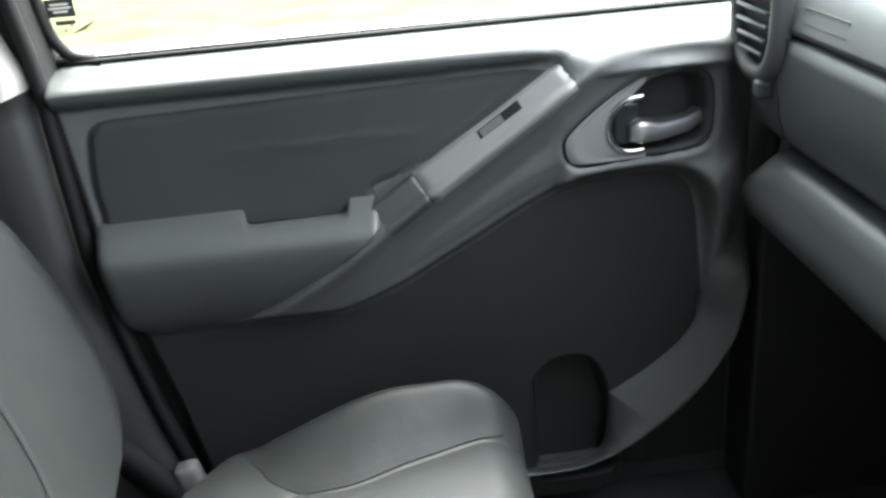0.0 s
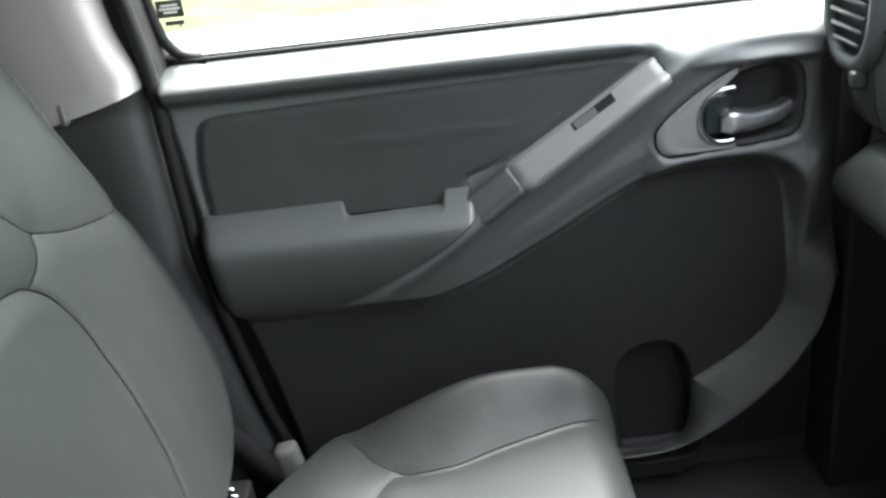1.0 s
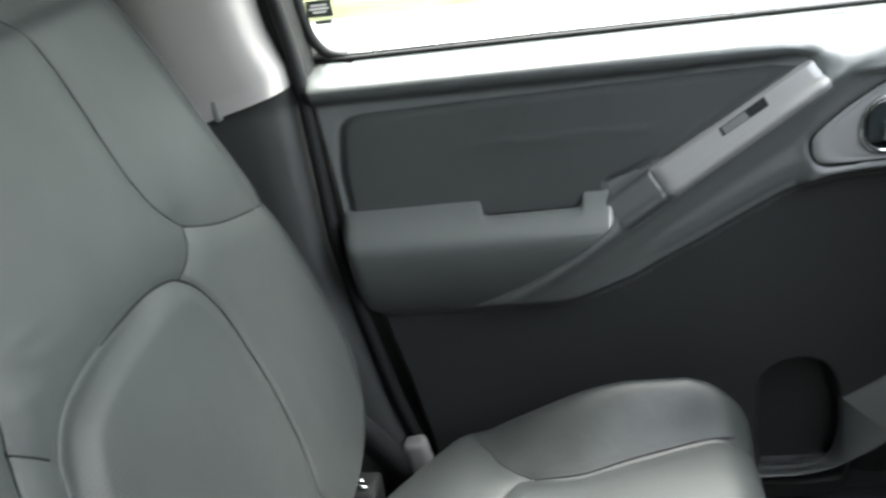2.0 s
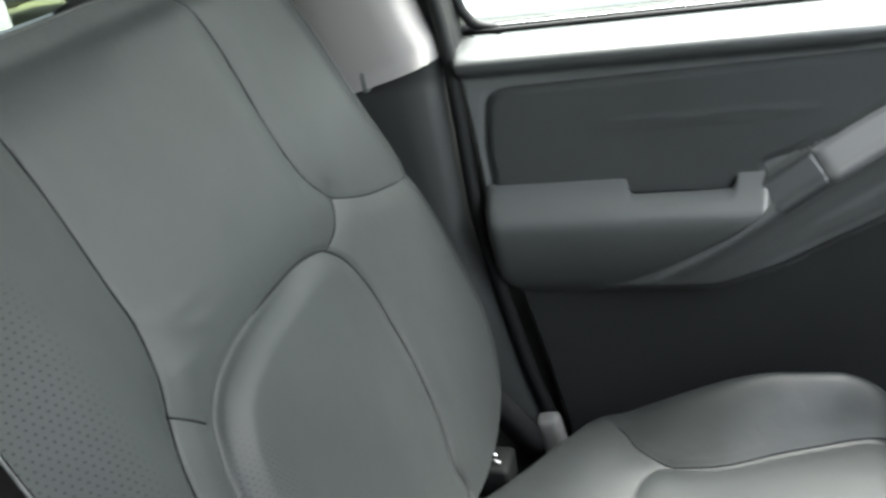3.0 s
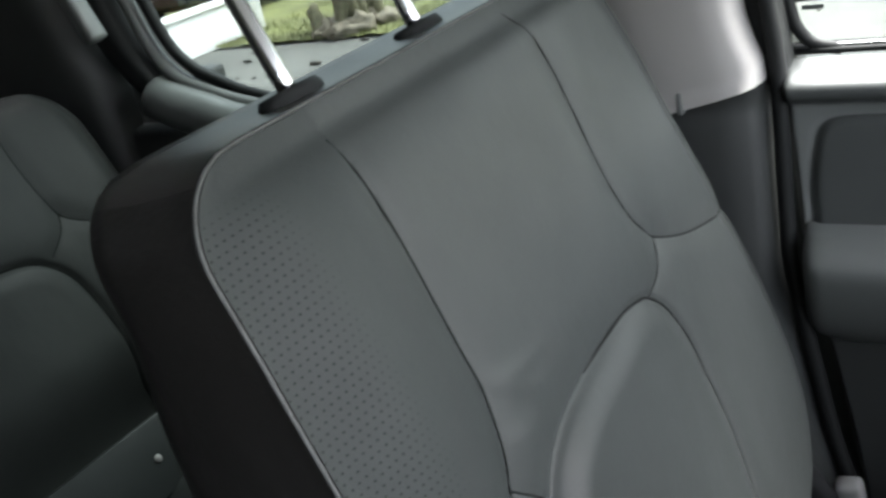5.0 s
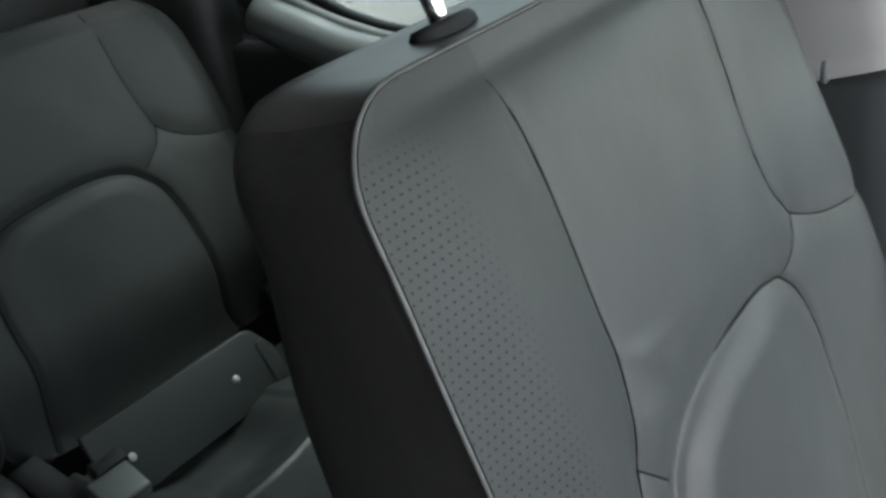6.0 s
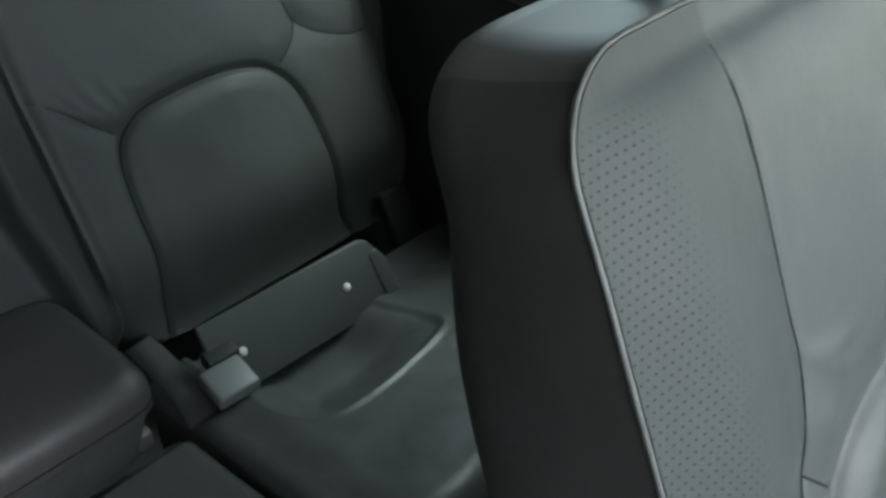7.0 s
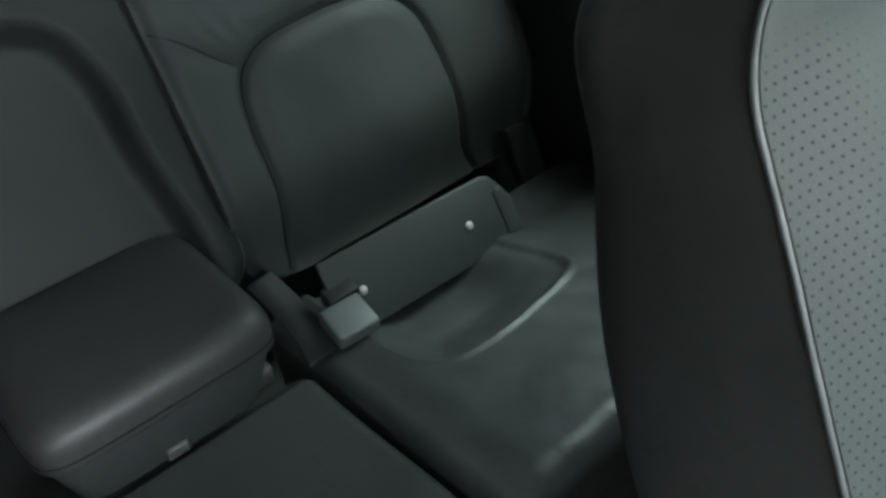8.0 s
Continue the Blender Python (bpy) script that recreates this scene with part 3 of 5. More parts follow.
door_handle = part("door_handle", v, f, PLASTIC_DARK, front_door, "dark grey recessed cup with a chrome lever")
outer = spline([(0.068, 0.603), (0.075, 0.620), (0.111, 0.650), (0.150, 0.674), (0.163, 0.678)], 6)
inner = spline([(0.119, 0.622), (0.124, 0.641), (0.142, 0.654), (0.152, 0.662), (0.163, 0.672)], 6)
outer2 = spline([(0.068, 0.603), (0.070, 0.590), (0.080, 0.579), (0.120, 0.5795), (0.163, 0.582)], 6)
inner2 = spline([(0.119, 0.622), (0.120, 0.610), (0.126, 0.600), (0.140, 0.591), (0.163, 0.5875)], 6)


def strip(a, b, d_a, d_b, n=8):
    v, f = [], []
    for i in range(n + 1):
        t = i / n
        for p, q in zip(a, b):
            w = p + (q - p) * t
            dd = d_a + (d_b - d_a) * t + 0.004 * math.sin(math.pi * min(1, t * 3)) * (t < 0.34) + 0.002 * math.sin(math.pi * t)
            v.append(on_handle(w[0], w[1], dd))
    m = len(a)
    for i in range(n):
        for k in range(m - 1):
            f.append((i * m + k, i * m + k + 1, (i + 1) * m + k + 1, (i + 1) * m + k))
    return v, f


v1, f1 = strip(outer, inner, 0.010, 0.014)
v2, f2 = strip(outer2, inner2, 0.010, 0.014)
part("handle_plate", v1 + v2, f1 + [tuple(i + len(v1) for i in q[::-1]) for q in f2], SILVER, door_handle, "silver-grey handle surround")
rim = spline([(0.160, 0.656), (0.144, 0.654), (0.130, 0.646), (0.121, 0.632), (0.1195, 0.618), (0.123, 0.604), (0.133, 0.594), (0.146, 0.591), (0.161, 0.592)], 6)
v, f = tube([on_handle(a, b, 0.015) for a, b in rim], 0.0036, 10)
part("handle_rim", v, f, CHROME, door_handle, "bright chrome rim")
# lever: a chrome blade with a bright shelf above a face that turns under
prof = [(0.0, -0.016), (0.0, -0.006), (0.03, 0.001), (0.10, 0.0045), (0.22, 0.0055), (0.50, 0.0068), (0.78, 0.0075), (0.93, 0.004), (1.0, -0.006)]
rows = []
for i in range(-2, 25):
    t = max(0, i) / 24
    zt = float(np.interp(t, [0.0, 0.04, 0.14, 0.40, 0.75, 1.0], [0.6225, 0.6265, 0.6290, 0.6225, 0.6245, 0.6300]))
    zb = float(np.interp(t, [0.0, 0.10, 0.40, 0.80, 1.0], [0.603, 0.600, 0.601, 0.605, 0.612]))
    dep = float(np.interp(t, [0.0, 0.10, 0.40, 0.80, 1.0], [0.018, 0.020, 0.014, 0.003, -0.008]))
    back = {-2: 0.020, -1: 0.003}.get(i, 0.0)
    rows.append([on_handle(0.146 + 0.090 * t - (0.002 if i == -1 else 0.0), zt + (zb - zt) * a, dep + b * (0.55 + 0.45 * min(1.0, 6 * t)) - back) for a, b in prof])
G = np.array(rows)
split_sheet(G, np.zeros(G.shape[:2], int), {0: ("handle_lever", LEVER, "curved chrome release lever")}, door_handle, flip=True)
# inner block behind the rim
v, f = box(0.126 + HX, 0.160 + HX, 0.990 - HD, 1.012 - HD, 0.597 + HZ, 0.650 + HZ, 0.006)
part("handle_hinge_block", v, f, GLOSS_DARK, door_handle, "glossy dark hinge block")
v, f = tube([on_door(p[0], p[1], 0.0255) for p in spline(list(bezel_poly[::2]), 3, True)] + [on_door(bezel_poly[0][0], bezel_poly[0][1], 0.0255)], 0.0019, 8)
part("handle_gasket", v, f, RUBBER, door_handle, "thin black gap line round the handle")
# switch slot in the pull handle
ux, uz = 0.8366, 0.5477
sc = np.array((-0.013, 0.654))


def along(a, b, d):
    p = sc + np.array((ux, uz)) * a + np.array((-uz, ux)) * b
    return on_door(p[0], p[1], float(pull_ridge(p[0], p[1])) + 0.0032 + d)


rect = [(-0.030, -0.0032), (0.028, -0.0042), (0.029, 0.0062), (-0.029, 0.0062)]
v, f = prism(rect, along, -0.012, 0.0004)
part("switch_recess", v, [q[::-1] for q in f], RUBBER, pull_handle, "empty black switch opening", smooth=False)
v, f = prism([(-0.026, -0.0026), (0.004, -0.003), (0.004, 0.0052), (-0.026, 0.0052)], along, -0.004, 0.0010)
part("window_switch", v, [q[::-1] for q in f], PLASTIC, pull_handle, "dark grey rocker switch", smooth=False)
# window channel: black lip and bright trim line under the glass
for y, z in ((1.0240, 0.7512), (1.0330, 0.7565)):
    v, f = tube([(x, y, z) for x in taper(-0.515, 0.62, 20)], 0.0034, 8)
    part("window_seal", v, f, RUBBER, front_door, "black rubber window seal")
v, f = tube([(x, 1.0288, 0.7548) for x in taper(-0.510, 0.62, 20)], 0.0036, 8)
part("window_trim", v, f, STEEL, front_door, "thin bright window trim")
# window frame: rear post with a rounded lower corner
corner = [(-0.505, 1.03, 1.25), (-0.520, 1.03, 0.95), (-0.513, 1.03, 0.83), (-0.507, 1.03, 0.79), (-0.498, 1.03, 0.770), (-0.484, 1.03, 0.757), (-0.458, 1.03, 0.751)]
v, f = tube([tuple(q) for q in spline(corner, 6)], 0.007, 10)
part("window_corner_seal", v, f, RUBBER, front_door, "black rubber rounded window corner")
frame_front = lambda z: np.interp(z, [0.72, 0.765, 0.83, 0.95, 1.26], [-0.494, -0.505, -0.514, -0.521, -0.506])
v, f = column_mesh(trim_column(0.728, 1.25, lambda z: float(frame_front(z)) - 0.002, lambda z: float(frame_front(z)) - 0.040, lambda z: 0.985))
part("window_post", v, f, RUBBER, front_door, "black window post")
v, f = box(-0.53, 0.62, 1.0375, 1.0415, 0.735, 1.25, 0.0)
GLASS = bpy.data.materials.new("window_glass")
GLASS.use_nodes = True
_g = GLASS.node_tree
_mix, _tr, _gl, _fr = _g.nodes.new("ShaderNodeMixShader"), _g.nodes.new("ShaderNodeBsdfTransparent"), _g.nodes.new("ShaderNodeBsdfGlossy"), _g.nodes.new("ShaderNodeLayerWeight")
_gl.inputs["Roughness"].default_value = 0.02
# grey tint tones down the overbright outdoors; the cabin light stays as it is
_tr.inputs["Color"].default_value = (0.63, 0.66, 0.645, 1)
_pw = _g.nodes.new("ShaderNodeMath")
_pw.operation = "POWER"
_pw.inputs[1].default_value = 5.0
_fr.inputs["Blend"].default_value = 0.5
_ma = _g.nodes.new("ShaderNodeMath")
_ma.operation = "MULTIPLY_ADD"
_ma.inputs[1].default_value, _ma.inputs[2].default_value = 0.6, 0.035
_g.links.new(_fr.outputs["Facing"], _pw.inputs[0])
_g.links.new(_pw.outputs[0], _ma.inputs[0])
_g.links.new(_ma.outputs[0], _mix.inputs[0])
_g.links.new(_tr.outputs[0], _mix.inputs[1])
_g.links.new(_gl.outputs[0], _mix.inputs[2])
_g.links.new(_mix.outputs[0], _g.nodes["Material Output"].inputs["Surface"])
pane = part("window_pane", v, f, GLASS, front_door, "glass window pane, tinted to tone down the bright outdoors", smooth=False)
pane.visible_shadow = False

# small printed labels stuck on the glass
sticker = thing("window_sticker", "small black printed label stuck on the window glass", "sticker", (-0.485, 1.031, 0.79))
INK = material("printed_ink", (0.03, 0.03, 0.03), 0.6, var=0.1)
PALE = material("label_paper", (0.75, 0.75, 0.70), 0.6, var=0.05)
v, f = box(-0.505, -0.474, 1.0350, 1.0360, 0.802, 0.822, 0.0)
part("label_plate", v, f, INK, sticker, "black label plate", smooth=False)
for k, (w, z) in enumerate(((0.020, 0.816), (0.024, 0.812), (0.016, 0.808))):
    v, f = box(-0.4895 - w / 2, -0.4895 + w / 2, 1.0341, 1.0349, z - 0.0012, z + 0.0012, 0.0)
    part("print_bar", v, f, PALE, sticker, "pale bar of print", smooth=False)
v, f = box(-0.498, -0.476, 1.0350, 1.0357, 0.793, 0.798, 0.0)
part("print_line", v, f, TAUPE, sticker, "faint grey print line", smooth=False)
v, f = tube([(-0.489 + 0.013 * math.cos(t), 1.0353, 0.839 + 0.013 * math.sin(t)) for t in taper(0, 2 * math.pi, 24)], 0.0016, 6)
part("print_ring", v, f, INK, sticker, "dark printed ring", smooth=True)


v, f = box(-0.4825, -0.4795, 1.0353, 1.0359, 0.7905, 0.7925, 0.0)
part("print_dot", v, f, INK, sticker, "tiny dark print mark", smooth=False)


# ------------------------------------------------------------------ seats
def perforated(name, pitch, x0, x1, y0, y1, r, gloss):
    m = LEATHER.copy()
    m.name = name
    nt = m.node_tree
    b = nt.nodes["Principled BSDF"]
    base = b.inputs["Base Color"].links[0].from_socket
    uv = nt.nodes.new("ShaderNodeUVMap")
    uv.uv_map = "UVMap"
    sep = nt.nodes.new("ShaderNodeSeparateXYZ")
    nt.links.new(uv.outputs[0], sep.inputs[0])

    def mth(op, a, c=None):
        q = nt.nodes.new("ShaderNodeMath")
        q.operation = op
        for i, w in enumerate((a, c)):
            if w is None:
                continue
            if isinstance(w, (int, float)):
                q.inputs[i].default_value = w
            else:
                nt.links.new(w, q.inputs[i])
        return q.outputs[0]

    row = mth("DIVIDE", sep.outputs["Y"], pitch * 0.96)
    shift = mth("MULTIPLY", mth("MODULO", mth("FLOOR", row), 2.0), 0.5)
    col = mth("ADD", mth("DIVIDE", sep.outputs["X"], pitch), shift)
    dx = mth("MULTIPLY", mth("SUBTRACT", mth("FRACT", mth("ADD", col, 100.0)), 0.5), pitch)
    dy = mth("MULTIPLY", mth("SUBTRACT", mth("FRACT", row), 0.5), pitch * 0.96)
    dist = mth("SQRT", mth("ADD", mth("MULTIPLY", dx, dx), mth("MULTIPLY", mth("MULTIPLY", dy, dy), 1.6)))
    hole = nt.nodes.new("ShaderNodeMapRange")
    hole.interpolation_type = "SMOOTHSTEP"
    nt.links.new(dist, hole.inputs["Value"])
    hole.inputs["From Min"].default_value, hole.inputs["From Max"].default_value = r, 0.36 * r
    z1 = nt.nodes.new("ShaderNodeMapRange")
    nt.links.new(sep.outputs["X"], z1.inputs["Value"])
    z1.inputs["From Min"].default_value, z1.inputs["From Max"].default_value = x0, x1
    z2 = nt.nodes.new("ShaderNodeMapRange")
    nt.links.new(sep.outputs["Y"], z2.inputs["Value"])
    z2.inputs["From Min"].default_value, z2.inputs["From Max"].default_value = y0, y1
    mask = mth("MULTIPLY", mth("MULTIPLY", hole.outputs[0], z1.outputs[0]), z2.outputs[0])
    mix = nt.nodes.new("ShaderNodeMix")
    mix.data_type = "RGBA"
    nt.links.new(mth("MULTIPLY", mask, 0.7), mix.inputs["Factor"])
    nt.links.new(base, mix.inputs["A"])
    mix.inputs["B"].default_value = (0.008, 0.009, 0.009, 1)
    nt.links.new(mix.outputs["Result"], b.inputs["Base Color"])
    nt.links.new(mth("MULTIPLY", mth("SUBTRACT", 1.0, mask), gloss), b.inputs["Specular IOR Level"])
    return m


# bolster gloss is kept low to imitate shade falling on it
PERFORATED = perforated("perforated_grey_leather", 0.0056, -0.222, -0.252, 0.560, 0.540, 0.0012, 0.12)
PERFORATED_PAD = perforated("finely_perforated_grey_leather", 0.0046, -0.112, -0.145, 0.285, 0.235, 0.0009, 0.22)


class Back:
    """The frame of a seat back: u across, s up along it, d out of its front."""

    def __init__(self, yc, ox, oz, tan):
        self.yc, self.ox, self.oz = yc, ox, oz
        self.r = math.atan(tan)
        self.sn, self.cs = math.sin(self.r), math.cos(self.r)

    def at(self, u, s, d):
        return np.stack([self.ox - self.sn * s + self.cs * d, self.yc + u, self.oz + self.cs * s + self.sn * d], -1)

    def us(self, pts):
        """(y, z) on the front plane, as (u, s)."""
        return [(y - self.yc, (z - self.oz) / self.cs) for y, z in pts]


def half_width(s, L, hw, r_top, r_bot, belly):
    w = hw + belly * np.sin(np.pi * np.clip(s / L, 0, 1)) ** 1.0
    k = np.clip(r_top - (L - s), 0, r_top)
    w = w - r_top + np.sqrt(np.maximum(r_top ** 2 - k ** 2, 0))
    k = np.clip(r_bot - s, 0, r_bot)
    return w - r_bot + np.sqrt(np.maximum(r_bot ** 2 - k ** 2, 0))


def seat_back(owner, B, L, hw, r_top, r_bot, belly, lobe, seams, regions, kinds, thick, bolster=0.03, lobe_h=0.016, NU=210, NS=230, crown=0.006, flank_mat=None, pipe=True, wrinkles=(), far_side=1.0, roll=0.034, far_bot=1.0, far_bulge=0.0, roll_w=0.05, far_roll=0.020, far_roll_w=0.05, tuck=0.0, near_flat=0.0, top_roll=0.0, lobe_far=0.0, pad_thread=-9.0, groove=0.0018, groove_w=0.0030, top_rise=0.0, lobe_w=0.034):
    t = np.linspace(0, 1, NS)
    s1 = L * (0.5 - 0.5 * np.cos(np.pi * t)) * 0.45 + L * t * 0.55
    a = np.linspace(-1, 1, NU)
    a = 0.8 * a + 0.2 * np.sin(a * np.pi / 2)
    S = np.repeat(s1[None, :], NU, 0)
    W = np.where(a[:, None] > 0, half_width(S, L, hw, r_top, r_bot * far_bot, belly), half_width(S, L, hw, r_top, r_bot, belly))
    W = W * (1 + 0.035 * far_bulge * (a[:, None] > 0) * np.exp(-((S - 0.18) / 0.15) ** 2))
    if top_rise > 0:
        W = W - np.where(a[:, None] > 0, 0.008 * ss(0.80 * L, 0.97 * L, S), 0.012 * np.clip((S - 0.60 * L) / (0.40 * L), 0, 1) ** 1.4)
    U = a[:, None] * W * np.where(a > 0, far_side, 1.0)[:, None]
    lob = spline(B.us(lobe), 6, True)
    sl = sdf(U, S, lob)
    e1, e2 = np.maximum(W * np.where(a > 0, far_side, 1.0)[:, None] - np.abs(U), 1e-4), L - S + 0.004
    e = (e1 ** -4.0 + e2 ** -4.0) ** -0.25
    d = bolster * ss(0.45 * hw, 0.95 * hw, np.abs(U)) * ss(1.05 * L, 0.55 * L, S)
    far_w = ss(-0.16, 0.16, U)
    drop = near_flat * ss(0.15, 0.45, S)
    d -= drop * ss(0.0, -0.16, U)
    d -= (1 - far_w) * (roll - drop + top_roll * ss(0.46, 0.56, S)) * (1 - ss(0, roll_w, e)) ** 1.5 + far_w * far_roll * (1 - ss(0, far_roll_w, e)) ** 1.5
    d -= tuck * (1 - ss(0, 0.17, S)) ** 1.5
    d += lobe_h * (1 - lobe_far * ss(-0.02, 0.10, U)) * ss(0.002, -lobe_w, sl) ** 0.7 - 0.005 * np.exp(-(np.clip(sl, 0, 1) / 0.020) ** 1.5) * (lobe_h > 0) - groove * np.exp(-(sl / groove_w) ** 2)
    for pts in seams:
        q = spline(B.us(pts), 6)
        ld = line_dist(U, S, q)
        end = ss(q[:, 1].max() + 0.005, q[:, 1].max() - 0.06, S) if q[:, 1].max() > 0.8 * L else 1.0
        d += end * (0.0028 * (1 - np.exp(-(ld / 0.016) ** 2)) - 0.0014 * np.exp(-(ld / 0.0022) ** 2)) + (1 - end) * 0.0028
    for (cy, cz, ang, ln, amp) in wrinkles:
        cu, cs_ = B.us([(cy, cz)])[0]
        ca, sa = math.cos(ang), math.sin(ang)
        p, q = (U - cu) * ca + (S - cs_) * sa, -(U - cu) * sa + (S - cs_) * ca
        d += amp * np.exp(-(p / ln) ** 2) * np.exp(-((q - 0.15 * p * p / ln) / 0.007) ** 2)
    d -= 0.0022 * np.exp(-((L - S - 0.018) / 0.009) ** 2) * ss(hw, 0.6 * hw, np.abs(U))
    low = np.zeros(U.shape)
    for k, (fx, fy, ph) in enumerate(((9, 5, 0.3), (17, 12, 1.7), (31, 22, 0.9))):
        low += np.sin(U * fx * 2 + ph + S * 3) * np.sin(S * fy * 2 + ph * 2 - U * 5) / (k + 1)
    d += 0.0011 * low
    P3 = B.at(U, S, d)
    main = {0: kinds[0]}
    rg0 = regions(U, S, sl, B)
    owner = split_sheet(P3, rg0, main, owner, uv=np.stack([U, S], -1))[0]
    split_sheet(P3, rg0, {k: q for k, q in kinds.items() if k}, owner, uv=np.stack([U, S], -1))
    # sewn seam lines; the near-black thread also paints the crease shadow
    lines = [(spline(B.us(pts), 6), "seam") for pts in seams] + ([(lob, "seam")] if lobe_h > 0 else [])
    flat = (U.ravel(), S.ravel(), d.ravel())
    for q, nm in lines:
        pts = []
        for u, s_ in q:
            if not 0 < s_ < L or (q is lob and u < pad_thread):
                continue
            w = half_width(np.array(s_), L, hw, r_top, r_bot, belly)
            if abs(u) > w:
                continue
            k = np.argmin((flat[0] - u) ** 2 + (flat[1] - s_) ** 2)
            pts.append((u, s_, flat[2][k]))
        if len(pts) < 4:
            continue
        dd = np.array([p[2] for p in pts])
        for _ in range(2):
            dd = np.convolve(np.pad(dd, 1, mode="edge"), [0.25, 0.5, 0.25], "valid")
        if (q is not lob or pad_thread > -1) and len(dd) > 20:
            dd[:6] -= np.linspace(0.0016, 0.0, 6)
        v, f = tube([tuple(B.at(np.array(p[0]), np.array(p[1]), np.array(k + (0.0010 if q is lob else 0.0003)))) for p, k in zip(pts, dd)], 0.0012 if q is lob else 0.0009, 6)
        part(nm, v, f, THREAD, owner, "dark sewn seam line")
    # sides, crown and back of the cover; the crown's lighter leather imitates top light
    top = range(0, NU, 3)
    loop = [(0, j) for j in range(0, NS, 3)] + [(i, NS - 1) for i in top][1:] + [(NU - 1, j) for j in range(NS - 1, -1, -3)]
    lu = np.array([U[i, j] for i, j in loop])
    ls = np.array([S[i, j] for i, j in loop])
    ld = np.array([d[i, j] for i, j in loop])
    tu, ts = np.gradient(lu), np.gradient(ls)
    for _ in range(3):
        tu, ts = np.convolve(np.pad(tu, 2, mode="edge"), [0.2] * 5, "valid"), np.convolve(np.pad(ts, 2, mode="edge"), [0.2] * 5, "valid")
    nn = np.hypot(tu, ts) + 1e-9
    ou, os_ = -ts / nn, tu / nn
    topness = np.clip(os_, 0, 1)
    tk = np.clip(thick - 0.080 * np.clip((ls - 0.22) / (L - 0.22), 0, 1) ** 1.6, 0.07, 1)
    tk = tk + 0.016 * np.clip(1 - ls / 0.34, 0, 1)
    tk = np.where(topness > 0.3, thick - 0.038, tk)
    if top_rise > 0:
        tk = np.interp(ls, [0.0, 0.30, 0.35, 0.42, 0.47, 0.50, 0.53, 0.56, 0.575], [0.150, 0.146, 0.142, 0.132, 0.118, 0.105, 0.090, 0.074, 0.068])
        tk = np.where(topness > 0.6, 0.098, tk)
    for _ in range(6):
        tk = np.convolve(np.pad(tk, 2, mode="edge"), [0.2] * 5, "valid")
    rings = [(0.0, 0.0), (0.006, 0.004), (0.018, 0.007), (0.045, 0.012), (0.08, 0.014), (0.11, 0.011), (thick - 0.02, 0.003), (thick - 0.006, -0.008), (thick, -0.022), (thick + 0.004, -0.06)]
    G = np.zeros((len(loop), len(rings), 3))
    for k, (dep, out) in enumerate(rings):
        o = out * (0.45 if top_rise > 0 else 1.0) * (1 - 0.85 * topness) + crown * topness * math.sin(math.pi * min(1, dep / thick)) + 0.002 * topness * (dep / thick) ** 2
        o = o + topness * top_rise * float(np.interp(dep / thick, [0.0, 0.12, 0.3, 0.53, 0.73, 0.87, 0.96, 1.0], [0.0, 0.03, 0.10, 0.30, 0.72, 1.0, 0.75, 0.3]))
        G[:, k] = B.at(lu + ou * o, ls + os_ * o, ld - dep * tk / thick)
    rg = np.zeros(G.shape[:2], int)
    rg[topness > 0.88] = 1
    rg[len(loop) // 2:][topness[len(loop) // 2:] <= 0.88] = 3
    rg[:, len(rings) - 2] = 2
    split_sheet(G, rg, {0: ("side_cover", flank_mat or LEATHER_DARK, "dark side panel of the cover"), 1: ("top_cover", flank_mat or LEATHER_TOP_LIT, "brown-grey top panel of the cover, lightened as if lit from above"), 3: ("side_cover", flank_mat or LEATHER_DARK, "dark side panel of the cover"), 2: ("back_edge", flank_mat or LEATHER_DARK, "")}, owner, flip=False)
    cap = G[:, -1]
    part("back_panel", cap, [tuple(range(len(loop)))], flank_mat or LEATHER_DARK, owner, "dark rear panel of the cover", smooth=False)
    if pipe:
        pts = [tuple(B.at(np.array(u + a1 * 0.0015), np.array(s + a2 * 0.0015), np.array(q))) for u, s, q, a1, a2 in zip(lu, ls, ld - 0.002, ou, os_)]
        v, f = tube(pts, 0.0017, 7)
        part("piping", v, f, PIPING, owner, "raised grey piping along the seam")
    return owner


# ---- front passenger seat
SEAT = Back(0.585, -0.464, 0.36, 0.382)
front_seat = thing("passenger_seat", "grey leather front passenger seat with dark sides", "car seat", (-0.30, 0.585, 0.05))
lobe_f = [(0.392, 0.36), (0.388, 0.46), (0.391, 0.54), (0.401, 0.579), (0.414, 0.607), (0.440, 0.634), (0.473, 0.646), (0.520, 0.652), (0.575, 0.654), (0.615, 0.653), (0.645, 0.648), (0.668, 0.640), (0.683, 0.625), (0.694, 0.600), (0.698, 0.575), (0.696, 0.545), (0.692, 0.508), (0.684, 0.475), (0.672, 0.440), (0.652, 0.405), (0.625, 0.36)]
seam_near = [(0.4195, 0.880), (0.421, 0.85), (0.422, 0.81), (0.421, 0.77), (0.419, 0.737), (0.417, 0.711), (0.410, 0.688), (0.401, 0.667), (0.393, 0.652), (0.378, 0.632), (0.366, 0.60), (0.360, 0.55), (0.360, 0.36)]
seam_low = [(0.393, 0.653), (0.404, 0.642), (0.418, 0.629)]
seam_far = [(0.671, 0.895), (0.687, 0.868), (0.693, 0.838), (0.692, 0.803), (0.690, 0.770), (0.690, 0.742), (0.694, 0.715), (0.703, 0.692), (0.727, 0.669), (0.775, 0.648), (0.830, 0.634), (0.876, 0.625), (0.910, 0.621)]
seam_join = [(0.727, 0.669), (0.711, 0.655), (0.692, 0.645), (0.673, 0.639)]


